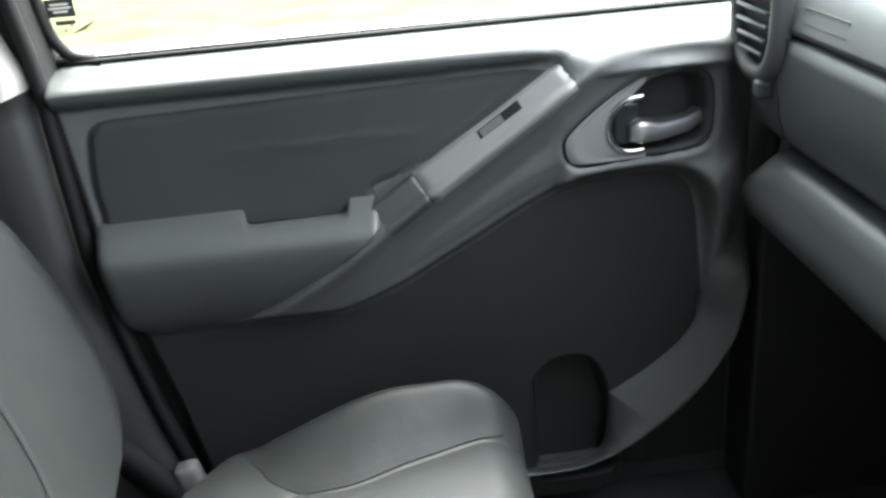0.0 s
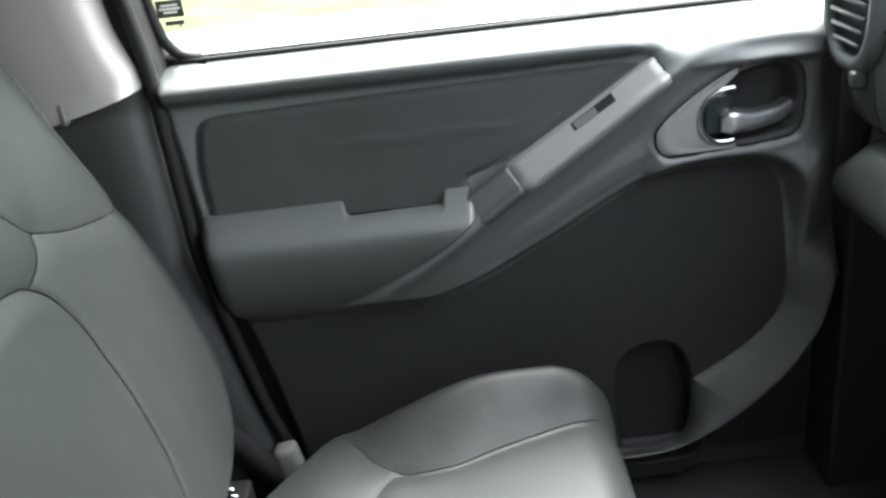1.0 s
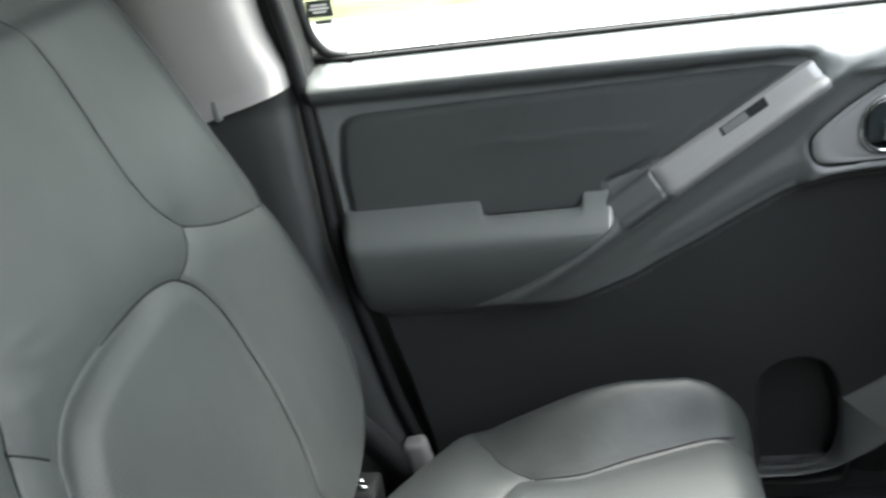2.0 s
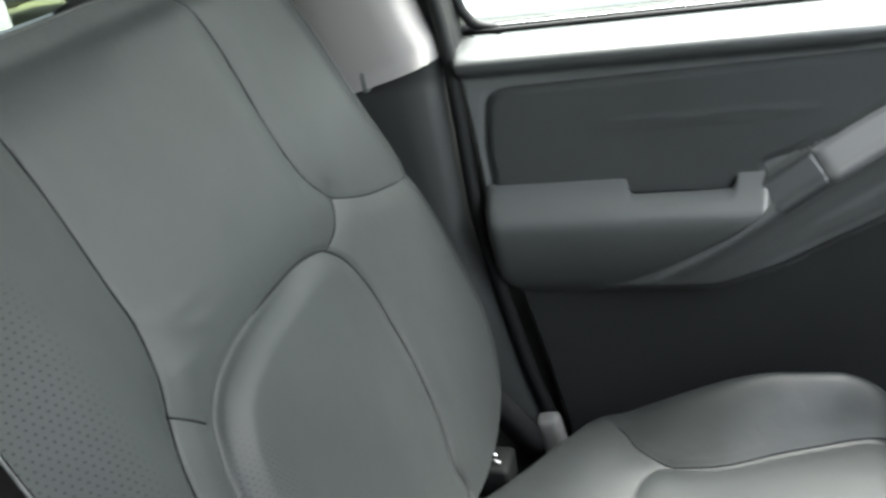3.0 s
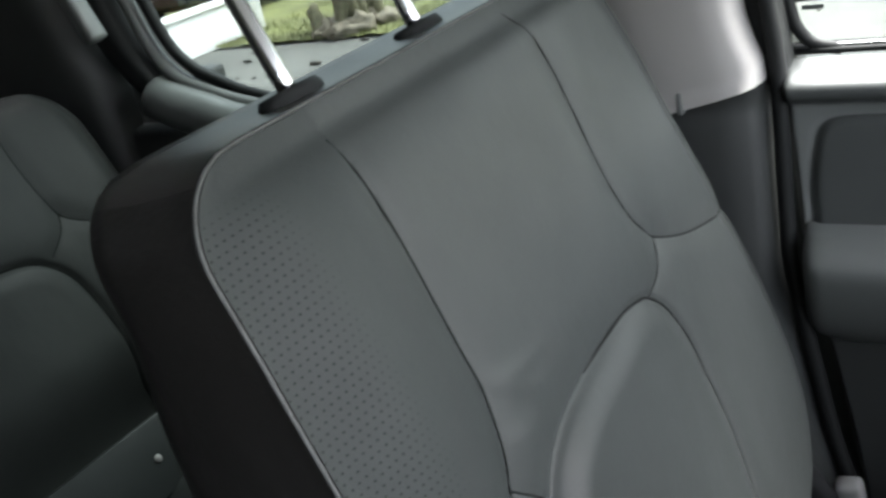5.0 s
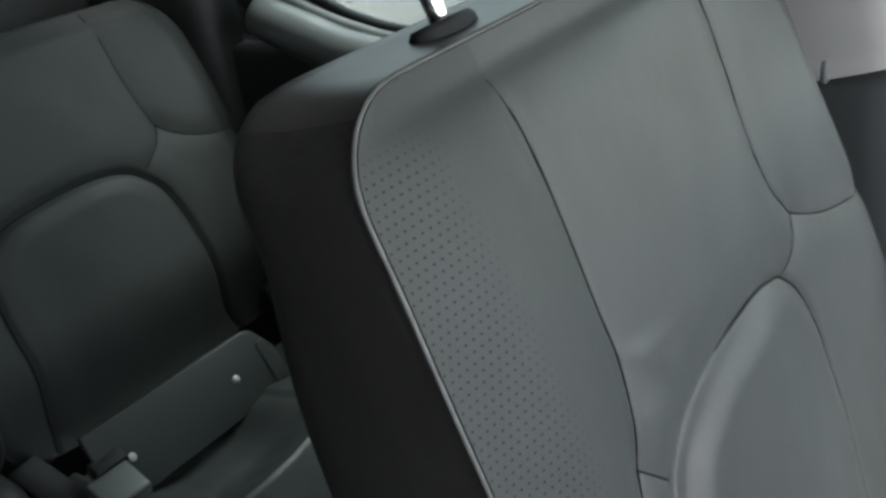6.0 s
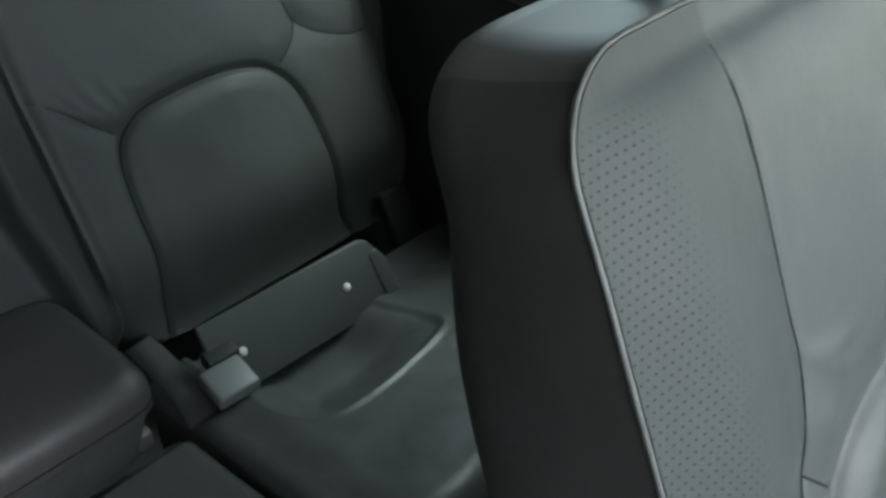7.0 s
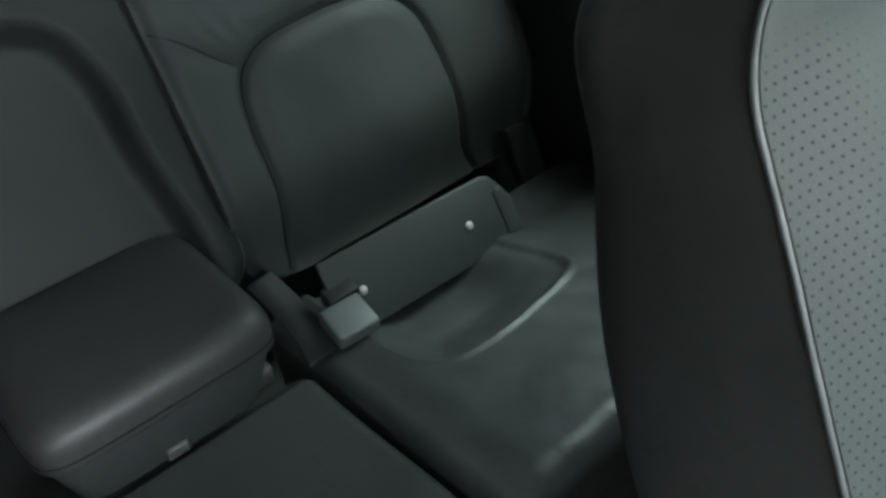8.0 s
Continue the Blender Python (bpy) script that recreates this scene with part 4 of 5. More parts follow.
def front_regions(U, S, sl, B):
    r = np.zeros(U.shape, int)
    near = spline(B.us(seam_near), 6)
    r[U < np.interp(S, near[::-1, 1], near[::-1, 0])] = 1
    r[(S > near[0, 1]) & (U < near[0, 0])] = 1
    far = [tuple(q) for q in spline(B.us(seam_far), 6)] + B.us([(1.2, 0.615), (1.2, 1.2), (0.671, 1.2)])
    r[sdf(U, S, far) < 0] = 2
    r[sl < 0] = 3
    return r


seat_back(front_seat, SEAT, 0.580, 0.2965, 0.055, 0.16, 0.004, lobe_f, [seam_near, seam_low, seam_far, seam_join], front_regions, {
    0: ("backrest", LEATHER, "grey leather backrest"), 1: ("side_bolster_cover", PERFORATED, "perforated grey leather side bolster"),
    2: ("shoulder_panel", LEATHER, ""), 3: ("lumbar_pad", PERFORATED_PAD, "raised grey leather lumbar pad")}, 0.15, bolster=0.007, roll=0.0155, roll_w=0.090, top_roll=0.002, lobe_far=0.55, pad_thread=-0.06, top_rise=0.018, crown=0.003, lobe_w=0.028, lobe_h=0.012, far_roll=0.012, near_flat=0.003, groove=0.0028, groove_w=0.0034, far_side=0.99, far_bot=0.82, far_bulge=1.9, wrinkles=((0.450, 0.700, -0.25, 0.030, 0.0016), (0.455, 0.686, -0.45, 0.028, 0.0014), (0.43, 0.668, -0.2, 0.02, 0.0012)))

# headrest posts and their black collars
up = Vector((-SEAT.sn, 0, SEAT.cs))
for y in (0.468, 0.640):
    foot = Vector(SEAT.at(np.array(y - SEAT.yc), np.array(0.588), np.array(-0.055)))
    v, f = [], []
    n = 24
    for k, (sc2, dz) in enumerate(((1.0, -0.014), (1.04, -0.003), (1.02, 0.004), (0.9, 0.008), (0.45, 0.0085))):
        for i in range(n):
            w = 2 * math.pi * i / n
            p = foot + Vector((SEAT.cs, 0, SEAT.sn)) * (0.016 * sc2 * math.sin(w)) + Vector((0, 1, 0)) * (0.030 * sc2 * math.cos(w)) + up * dz
            v.append(p)
    for r in range(4):
        for i in range(n):
            f.append((r * n + i, r * n + (i + 1) % n, (r + 1) * n + (i + 1) % n, (r + 1) * n + i))
    f.append(tuple(4 * n + i for i in range(n)))
    f.append(tuple(range(n))[::-1])
    part("headrest_collar", v, f, RUBBER, front_seat, "black plastic headrest collar")
    v, f = tube([foot + up * q for q in (-0.02, 0.02, 0.06, 0.10, 0.16, 0.22)], 0.0068, 16)
    part("headrest_post", v, f, CHROME, front_seat, "polished chrome headrest post")


def cushion(owner, x0, x1, y0, y1, top, r_front, r_side, drop, kinds, regions, NXc=150, NYc=150):
    """A seat cushion: top(x, y) is its height; the front and sides roll over and fall by drop."""
    a = np.linspace(0, 1, NXc)
    a = 0.6 * a + 0.4 * (0.5 - 0.5 * np.cos(np.pi * a))
    b = np.linspace(0, 1, NYc)
    b = 0.6 * b + 0.4 * (0.5 - 0.5 * np.cos(np.pi * b))
    X = np.repeat((x0 + (x1 - x0) * a)[:, None], NYc, 1)
    Y = np.repeat((y0 + (y1 - y0) * b)[None, :], NXc, 0)
    Z = top(X, Y)
    for e, r in ((x1 - X, r_front), (Y - y0, r_side), (y1 - Y, r_side)):
        k = np.clip(r - e, 0, r)
        Z = Z - r + np.sqrt(np.maximum(r * r - k * k, 0))
    P3 = np.stack([X, Y, Z], -1)
    rg0 = regions(X, Y)
    owner = split_sheet(P3, rg0, {0: kinds[0]}, owner)[0]
    split_sheet(P3, rg0, {k: q for k, q in kinds.items() if k}, owner)
    loop = [P3[i, 0] for i in range(NXc)] + [P3[-1, j] for j in range(1, NYc)] + [P3[i, -1] for i in range(NXc - 2, -1, -1)]
    G = np.zeros((len(loop), 3, 3))
    for i, p in enumerate(loop):
        G[i, 0] = p
        G[i, 1] = p + np.array((0, 0, -drop * 0.5))
        G[i, 2] = p * (1, 1, 0) + np.array((0, 0, top(np.array(x0), np.array((y0 + y1) / 2)) - drop))
    split_sheet(G, np.zeros(G.shape[:2], int), {0: ("cushion_side", LEATHER_DARK, "dark leather cushion side")}, owner, flip=True)
    return P3


def front_cushion_top(X, Y):
    u = Y - 0.585
    q = spline(CUSHION_SEAMS[0], 6)
    w = np.clip((np.abs(u) - np.interp(X, q[:, 0], q[:, 1]) + 0.588) / np.interp(X, [-0.30, -0.20, -0.05], [0.085, 0.080, 0.052]), 0, 1)
    swell = 0.80 * ss(0.0, 1.0, w) + 0.20 * np.sqrt(1 - (1 - w) ** 2)
    prof = ss(-0.37, -0.15, X) * (1 - 0.55 * ss(-0.10, -0.01, X))
    z = 0.318 + 0.010 * ss(-0.45, -0.1, X) + 0.058 * swell * prof
    z = z - 0.02 * ss(-0.34, -0.48, X) - 0.11 * ss(0.0, 0.07, (-0.395 - X) * 0.75 + (Y - 0.800) * 0.66)
    for pts in CUSHION_SEAMS:
        q = spline(pts, 6)
        ld = line_dist(X, Y, q)
        z = z + 0.002 * (1 - np.exp(-(ld / 0.015) ** 2)) - 0.0015 * np.exp(-(ld / 0.003) ** 2)
    return z + 0.0012 * np.sin(X * 23 + Y * 9) * np.sin(Y * 31)


CUSHION_SEAMS = [[(-0.345, 0.840), (-0.322, 0.810), (-0.310, 0.789), (-0.287, 0.768), (-0.261, 0.757), (-0.217, 0.759), (-0.167, 0.776), (-0.120, 0.791), (-0.076, 0.806), (-0.048, 0.808), (0.0, 0.808)],
                 [(-0.345, 0.330), (-0.310, 0.381), (-0.287, 0.402), (-0.261, 0.413), (-0.217, 0.411), (-0.167, 0.394), (-0.120, 0.379), (-0.076, 0.364), (0.0, 0.362)],
                 [(-0.270, 0.758), (-0.286, 0.755), (-0.296, 0.742), (-0.303, 0.728), (-0.306, 0.71), (-0.308, 0.68), (-0.308, 0.48), (-0.296, 0.428), (-0.270, 0.412)]]


def front_cushion_regions(X, Y):
    r = np.zeros(X.shape, int)
    q = spline(CUSHION_SEAMS[0], 6)
    edge = np.interp(X, q[:, 0], q[:, 1])
    r[(Y > edge) & (X > -0.335)] = 1
    r[(Y < 1.17 - edge) & (X > -0.335)] = 2
    return r


cushion(front_seat, -0.52, -0.024, 0.305, 0.870, front_cushion_top, 0.05, 0.035, 0.20, {0: ("seat_cushion", LEATHER_SEAT, ""), 1: ("cushion_bolster", LEATHER_SEAT, "raised grey leather cushion bolster"), 2: ("cushion_bolster", LEATHER_SEAT, "raised grey leather cushion bolster")}, front_cushion_regions)
for pts in CUSHION_SEAMS:
    q = [(x, y) for x, y in spline(pts, 6) if x < -0.045 and 0.345 < y < 0.83]
    zq = front_cushion_top(np.array([p[0] for p in q]), np.array([p[1] for p in q]))
    v, f = tube([(x, y, z + 0.0003) for (x, y), z in zip(q, zq)], 0.00085 if pts is not CUSHION_SEAMS[2] else 0.0014, 6)
    part("cushion_seam", v, f, THREAD if pts is not CUSHION_SEAMS[2] else PIPING, front_seat, "thin sewn seam line")
v, f = box(-0.46, -0.08, 0.36, 0.81, 0.05, 0.19, 0.01)
part("seat_base", v, f, PLASTIC_DARK, front_seat, "black seat base and rails")


# seat belt, anchor and latch beside the seat
seat_belt = thing("seat_belt", "black woven seat belt running down beside the seat", "seat belt", (-0.45, 0.93, 0.20))
v, f = ribbon([tuple(q) for q in spline([(-0.72, 0.93, 1.10), (-0.735, 0.93, 0.75), (-0.68, 0.915, 0.52), (-0.57, 0.918, 0.36), (-0.505, 0.925, 0.275), (-0.455, 0.930, 0.195)], 6)], (0.018, 0.0, 0.012), (0.0, 0.0012, 0.0))
part("webbing", v, f, BELT, seat_belt, "black woven webbing")
ANCHOR = material("grey_anchor_plastic", (0.20, 0.20, 0.195), 0.5, var=0.08)
v, f = box(-0.016, 0.016, -0.014, 0.014, -0.07, 0.076, 0.010, 3, Matrix.Translation((-0.432, 0.940, 0.176)) @ Matrix.Rotation(radians(-9), 4, "Y"))
part("anchor_cover", v, f, ANCHOR, seat_belt, "grey plastic anchor cover")
buckle = thing("seat_bracket", "grey metal seat bracket with two bright bars", "bracket", (-0.48, 0.80, 0.29))
v, f = box(-0.506, -0.456, 0.764, 0.812, 0.262, 0.3025, 0.006)
part("bracket_body", v, f, RUBBER, buckle, "black bracket body")
for p0, p1 in (((-0.494, 0.798, 0.305), (-0.473, 0.789, 0.305)), ((-0.487, 0.783, 0.305), (-0.467, 0.777, 0.305))):
    v, f = tube([p0, p1], 0.0022, 8)
    part("bright_bar", v, f, STEEL, buckle, "bright metal bar")

# ---- rear bench
bench = thing("rear_bench", "dark grey leather rear bench seat with its armrest folded down", "rear bench", (-1.20, 0.25, 0.05))
REAR = Back(0.658, -1.3836, 0.3143, 0.411)
lobe_r = [(0.455, 0.22), (0.458, 0.34), (0.462, 0.42), (0.462, 0.475), (0.466, 0.525), (0.476, 0.556), (0.496, 0.577), (0.530, 0.592), (0.588, 0.598), (0.645, 0.600), (0.697, 0.594), (0.733, 0.579), (0.759, 0.548), (0.770, 0.508), (0.774, 0.465), (0.777, 0.42), (0.781, 0.36), (0.790, 0.22)]
seam_r1 = [(0.778, 0.80), (0.780, 0.75), (0.782, 0.70), (0.790, 0.65), (0.803, 0.622), (0.837, 0.600), (0.880, 0.586), (0.915, 0.586)]
seam_r2 = [(0.797, 0.630), (0.788, 0.612), (0.772, 0.598), (0.750, 0.583)]
seam_r3 = [(0.391, 0.641), (0.421, 0.621), (0.452, 0.594), (0.477, 0.576)]


def rear_regions(U, S, sl, B):
    r = np.zeros(U.shape, int)
    far = [tuple(q) for q in spline(B.us(seam_r1), 6)] + B.us([(1.4, 0.586), (1.4, 1.4), (0.778, 1.4)])
    r[sdf(U, S, far) < 0] = 1
    r[sl < 0] = 2
    return r


seat_back(bench, REAR, 0.53, 0.2695, 0.085, 0.06, 0.003, lobe_r, [seam_r1, seam_r2, seam_r3], rear_regions,
          {0: ("backrest", LEATHER_BACK, "dark grey leather backrest"), 1: ("shoulder_panel", LEATHER_BACK, ""), 2: ("lumbar_pad", LEATHER_BACK, "raised grey leather pad")}, 0.12, bolster=0.012, roll=0.009, roll_w=0.022, lobe_h=0.010, NU=180, NS=180, pipe=False, tuck=0.058, groove=0.006, groove_w=0.005, lobe_far=0.6,
          wrinkles=((0.445, 0.604, -0.62, 0.030, 0.0030), (0.450, 0.613, -0.80, 0.028, 0.0036), (0.468, 0.617, -1.0, 0.026, 0.0034), (0.494, 0.616, -1.2, 0.022, 0.0026), (0.525, 0.618, -0.2, 0.030, 0.0016), (0.600, 0.622, 0.1, 0.040, 0.0014)))

MID = Back(0.0, -1.395, 0.342, 0.411)
lobe_m = [(0.065, 0.34), (0.065, 0.60), (0.085, 0.67), (0.14, 0.698), (0.20, 0.705), (0.26, 0.700), (0.305, 0.675), (0.329, 0.62), (0.334, 0.55), (0.334, 0.34)]


def middle_regions(U, S, sl, B):
    r = np.zeros(U.shape, int)
    r[sl < 0] = 1
    return r


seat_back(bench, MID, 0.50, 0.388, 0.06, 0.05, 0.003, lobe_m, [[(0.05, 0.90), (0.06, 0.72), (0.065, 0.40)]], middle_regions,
          {0: ("backrest", LEATHER_MID_SHADE, "dark grey leather middle backrest, shade put into its tone"), 1: ("armrest_recess", LEATHER_MID_SHADE, "recess behind the armrest")}, 0.12, bolster=0.004, roll=0.020, far_roll=0.009, far_roll_w=0.022, lobe_h=-0.026, NU=200, NS=150, pipe=False)


# the cushion has a D-shaped hollow behind a crisp sewn edge
HOLLOW = spline([(-1.40, 0.45), (-1.26, 0.436), (-1.19, 0.434), (-1.145, 0.447), (-1.119, 0.475), (-1.111, 0.53), (-1.114, 0.59), (-1.123, 0.655), (-1.138, 0.687), (-1.18, 0.690), (-1.23, 0.678), (-1.40, 0.66)], 4, True)


def rear_top(X, Y):
    q = sdf(X, Y, HOLLOW)
    z = 0.322 - (0.014 * ss(0.001, -0.012, q) + 0.026 * ss(-0.004, -0.080, q) * (q < 0)) * (1 - 0.6 * ss(0.57, 0.68, Y)) + 0.0032 * np.exp(-((q - 0.003) / 0.0045) ** 2) * ss(0.44, 0.52, Y) * ss(-1.17, -1.13, X)
    z = z - 0.012 * ss(-1.20, -1.30, X) - 0.007 * ss(0.44, 0.385, Y) - 0.030 * ss(-1.13, -1.30, X) * ss(0.64, 0.80, Y)
    return z + 0.0014 * np.sin(X * 31 + Y * 7) * np.sin(Y * 23 - X * 5) + 0.0008 * np.sin(X * 70 - Y * 40) * np.sin(Y * 60)


def one_region(X, Y):
    return np.zeros(X.shape, int)


cushion(bench, -1.36, -0.915, 0.369, 0.935, rear_top, 0.035, 0.020, 0.20, {0: ("cushion", LEATHER_REAR, "dark grey leather cushion")}, one_region, 220, 220)
cushion(bench, -1.262, -0.915, -0.45, 0.359, lambda X, Y: 0.300 + 0.010 * ss(-1.2, -1.0, X) - 0.014 * ss(-1.235, -1.262, X) + 0.001 * np.sin(X * 27 + Y * 9), 0.045, 0.018, 0.20, {0: ("cushion", LEATHER_REAR, "dark grey leather middle cushion")}, one_region)

# fold-down armrest: a rounded lid over a straight-sided body, with a sewn edge
def rounded_block(hx, hy, z0, z1, r, r_top, m, lean=0.0, n=64):
    v, f = [], []
    rings = [(lean, z0), (lean * 0.9, z0 + 0.004), (0.0, z1 - r_top)] + [(r_top * (1 - math.cos(t)), z1 - r_top + r_top * math.sin(t)) for t in taper(0.2, math.pi / 2, 7)] + [(r_top + 0.02, z1 + 0.002), (r_top + 0.045, z1 + 0.003)]
    for ins, z in rings:
        for k in range(n):
            w = 2 * math.pi * k / n
            c, s_ = math.cos(w), math.sin(w)
            p = 0.27
            v.append(m @ Vector(((hx - ins) * math.copysign(abs(c) ** p, c), (hy - ins) * math.copysign(abs(s_) ** p, s_), z)))
    for i in range(len(rings) - 1):
        for k in range(n):
            f.append((i * n + k, i * n + (k + 1) % n, (i + 1) * n + (k + 1) % n, (i + 1) * n + k))
    f += [tuple(range(n))[::-1], tuple((len(rings) - 1) * n + k for k in range(n))]
    return v, f


t_arm = Matrix.Translation((-1.346, 0.194, 0.370)) @ Matrix.Rotation(radians(3), 4, "Y")
v, f = rounded_block(0.116, 0.135, -0.073, 0.018, 0.02, 0.006, t_arm, 0.024)
armrest = part("armrest", v, f, LEATHER_REAR, bench, "dark leather armrest folded down")
v, f = rounded_block(0.121, 0.139, 0.012, 0.064, 0.02, 0.030, t_arm)
part("armrest_lid", v, f, LEATHER_LID, armrest, "dark padded leather lid")
v, f = tube([t_arm @ Vector((0.1215 * math.copysign(abs(math.cos(w)) ** 0.27, math.cos(w)), 0.1395 * math.copysign(abs(math.sin(w)) ** 0.27, math.sin(w)), 0.022)) for w in taper(0, 2 * math.pi, 72)], 0.0011, 6)
part("seam", v, f, THREAD, armrest, "dark sewn seam line")
v, f = box(0.086, 0.102, -0.020, 0.008, -0.070, -0.054, 0.004, 2, t_arm)
part("pull_strap", v, f, TAUPE, armrest, "short grey pull strap")
v, f = box(0.040, 0.071, 0.112, 0.136, -0.084, -0.058, 0.005, 2, t_arm)
part("hinge_bracket", v, f, BRACKET, armrest, "brown-grey hinge bracket under the armrest")

# hinge cover below the outer end of the backrest
v, f = box(-0.012, 0.012, -0.027, 0.027, -0.060, 0.060, 0.008, 3, Matrix.Translation((-1.398, 0.868, 0.292)) @ Matrix.Rotation(radians(-22), 4, "Y"))
part("hinge_cover", v, f, RUBBER, bench, "dark plastic cover of the backrest hinge")

# flap with two press studs behind the cushion, and a belt buckle
v, f = [], []
out = [(0.425, -0.046), (0.425, 0.056), (0.690, 0.056), (0.702, 0.050), (0.711, 0.036), (0.717, 0.0), (0.712, -0.03), (0.700, -0.046)]
t_f = Matrix.Translation((-1.276, 0, 0.338)) @ Matrix.Rotation(radians(-26), 4, "Y")
v, f = prism(out, lambda a, b, d: tuple(t_f @ Vector((d, a, b + 0.004 * math.sin(a * 17)))), -0.004, 0.004, 0.004)
flap = part("flap", v, f, LEATHER, bench, "grey vinyl cover flap")
for y in (0.644, 0.467):
    bm = bmesh.new()
    bmesh.ops.create_uvsphere(bm, u_segments=14, v_segments=8, radius=0.0062, matrix=Matrix.Translation((-1.2735, y, 0.342)) @ Matrix.Rotation(radians(-26), 4, "Y") @ Matrix.Diagonal((0.55, 1, 1, 1)))
    v, f = from_bm(bm)
    part("press_stud", v, f, TRIM_LIGHT, flap, "small pale press stud")
v, f = prism([(0.699, -0.040), (0.697, 0.026), (0.712, 0.030), (0.722, 0.010), (0.723, -0.038)], lambda a, b, d: tuple(t_f @ Vector((d, a, b))), 0.002, 0.006, 0.003)
part("flap_end", v, f, LEATHER, flap, "folded end tab of the flap")
BUCKLE = material("grey_buckle_plastic", (0.068, 0.075, 0.074), 0.5, var=0.06)
rear_buckle = thing("belt_buckle", "grey seat belt buckle lying on the bench", "belt buckle", (-1.25, 0.41, 0.31))
t_b = Matrix.Translation((-1.244, 0.424, 0.340)) @ Matrix.Rotation(radians(-4), 4, "Z") @ Matrix.Rotation(radians(16), 4, "Y")
v, f = box(-0.025, 0.025, -0.028, 0.028, -0.014, 0.008, 0.004, 2, t_b)
part("buckle_body", v, f, BUCKLE, rear_buckle, "grey plastic buckle body")
v, f = box(-0.050, -0.0255, -0.010, 0.034, -0.012, 0.010, 0.004, 2, t_b)
part("buckle_slot", v, f, RUBBER, rear_buckle, "black buckle mouth")


# loose webbing of the middle belt in the gap beside the armrest
v, f = ribbon([tuple(q) for q in spline([(-1.40, 0.392, 0.338), (-1.345, 0.390, 0.333), (-1.285, 0.386, 0.325), (-1.240, 0.378, 0.313)], 6)], (0.003, 0.018, 0.004), (0.0, 0.0004, 0.0012))
loose = thing("belt_webbing", "dark grey belt webbing lying between armrest and cushion", "seat belt", (-1.28, 0.365, 0.312))
part("webbing", v, f, BELT, loose)
# ---- rear door with its window
rear_door = thing("door_2", "closed rear car door with dark plastic trim", "car door", (-1.1, 1.0, 0.05), "", "structure")
v, f = box(-1.62, -0.70, 1.000, 1.05, 0.05, 0.690, 0.02, 3)
part("door_panel", v, f, PLASTIC_DARK, rear_door, "dark grey plastic door panel")
# lighter vinyl than the front pad, for the sky reflected in it
v, f = tube([tuple(q) for q in spline([(-1.455, 1.005, 0.742), (-1.42, 1.0, 0.730), (-1.36, 0.998, 0.712), (-1.27, 0.996, 0.688), (-1.10, 0.995, 0.672), (-0.70, 0.995, 0.668)], 6)], 0.036, 20)
part("belt_pad", v, f, PLASTIC_ARM, rear_door, "dark grey rounded pad below the window")
corner = [(-1.51, 1.03, 1.25), (-1.475, 1.03, 1.00), (-1.452, 1.03, 0.89), (-1.426, 1.03, 0.818), (-1.392, 1.03, 0.781), (-1.353, 1.03, 0.760), (-1.278, 1.03, 0.732), (-1.15, 1.03, 0.715), (-0.72, 1.03, 0.712)]
v, f = tube([tuple(q) for q in spline(corner, 6)], 0.010, 10)
part("window_seal", v, f, RUBBER, rear_door, "black rubber window seal")
band = [(-1.545, 1.022, 1.25), (-1.51, 1.022, 1.00), (-1.480, 1.022, 0.89), (-1.456, 1.020, 0.818), (-1.425, 1.018, 0.776), (-1.380, 1.018, 0.751), (-1.278, 1.018, 0.720), (-1.15, 1.018, 0.705), (-0.72, 1.018, 0.702)]
v, f = tube([tuple(q) for q in spline(band, 6)], 0.0125, 10)
part("window_frame", v, f, PLASTIC, rear_door, "grey rounded window frame")
fx = lambda z: float(np.interp(z, [0.70, 0.738, 0.762, 0.785, 0.825, 0.863, 1.0, 1.25], [-1.36, -1.40, -1.430, -1.450, -1.475, -1.490, -1.525, -1.56]))
v, f = column_mesh(trim_column(0.70, 1.25, lambda z: fx(z) - 0.004, lambda z: fx(z) - 0.075, lambda z: 0.990))
part("window_post", v, f, RUBBER, rear_door, "black window post")
v, f = box(-1.62, -0.70, 1.034, 1.038, 0.70, 1.25, 0.0)
# tint added to dim the rear cabin and the view outside
DIMMED_GLASS = GLASS.copy()
DIMMED_GLASS.name = "light_dimming_window_glass"
DIMMED_GLASS.node_tree.nodes["Transparent BSDF"].inputs["Color"].default_value = (0.42, 0.455, 0.45, 1)
part("window_pane", v, f, DIMMED_GLASS, rear_door, "glass window pane with a tint added to dim the light", smooth=False)
c_pillar = thing("pillar_trim", "dark rear pillar trim with a grey upper edge", "pillar trim", (-1.7, 0.98, 0.05))
v, f = column_mesh(trim_column(0.05, 1.25, lambda z: fx(max(z, 0.78)) - 0.095, lambda z: -1.85, lambda z: 0.955))
part("lower_trim", v, f, PLASTIC_DARK, c_pillar, "dark rear pillar panel")
v, f = box(-0.024, 0.0, 0.925, 0.957, 0.0, 0.45, 0.008, 2, Matrix.Translation((-1.462, 0, 0.855)) @ Matrix.Rotation(radians(-22), 4, "Y"))
part("upper_trim", v, f, PLASTIC, c_pillar, "grey upper edge trim")

# ---- dashboard
SILVER_DARK = material("satin_grey_plastic", (0.085, 0.09, 0.09), 0.42, var=0.05)
dash = thing("dashboard", "dark grey car dashboard with a round air vent", "dashboard", (0.5, 0.3, 0.30))
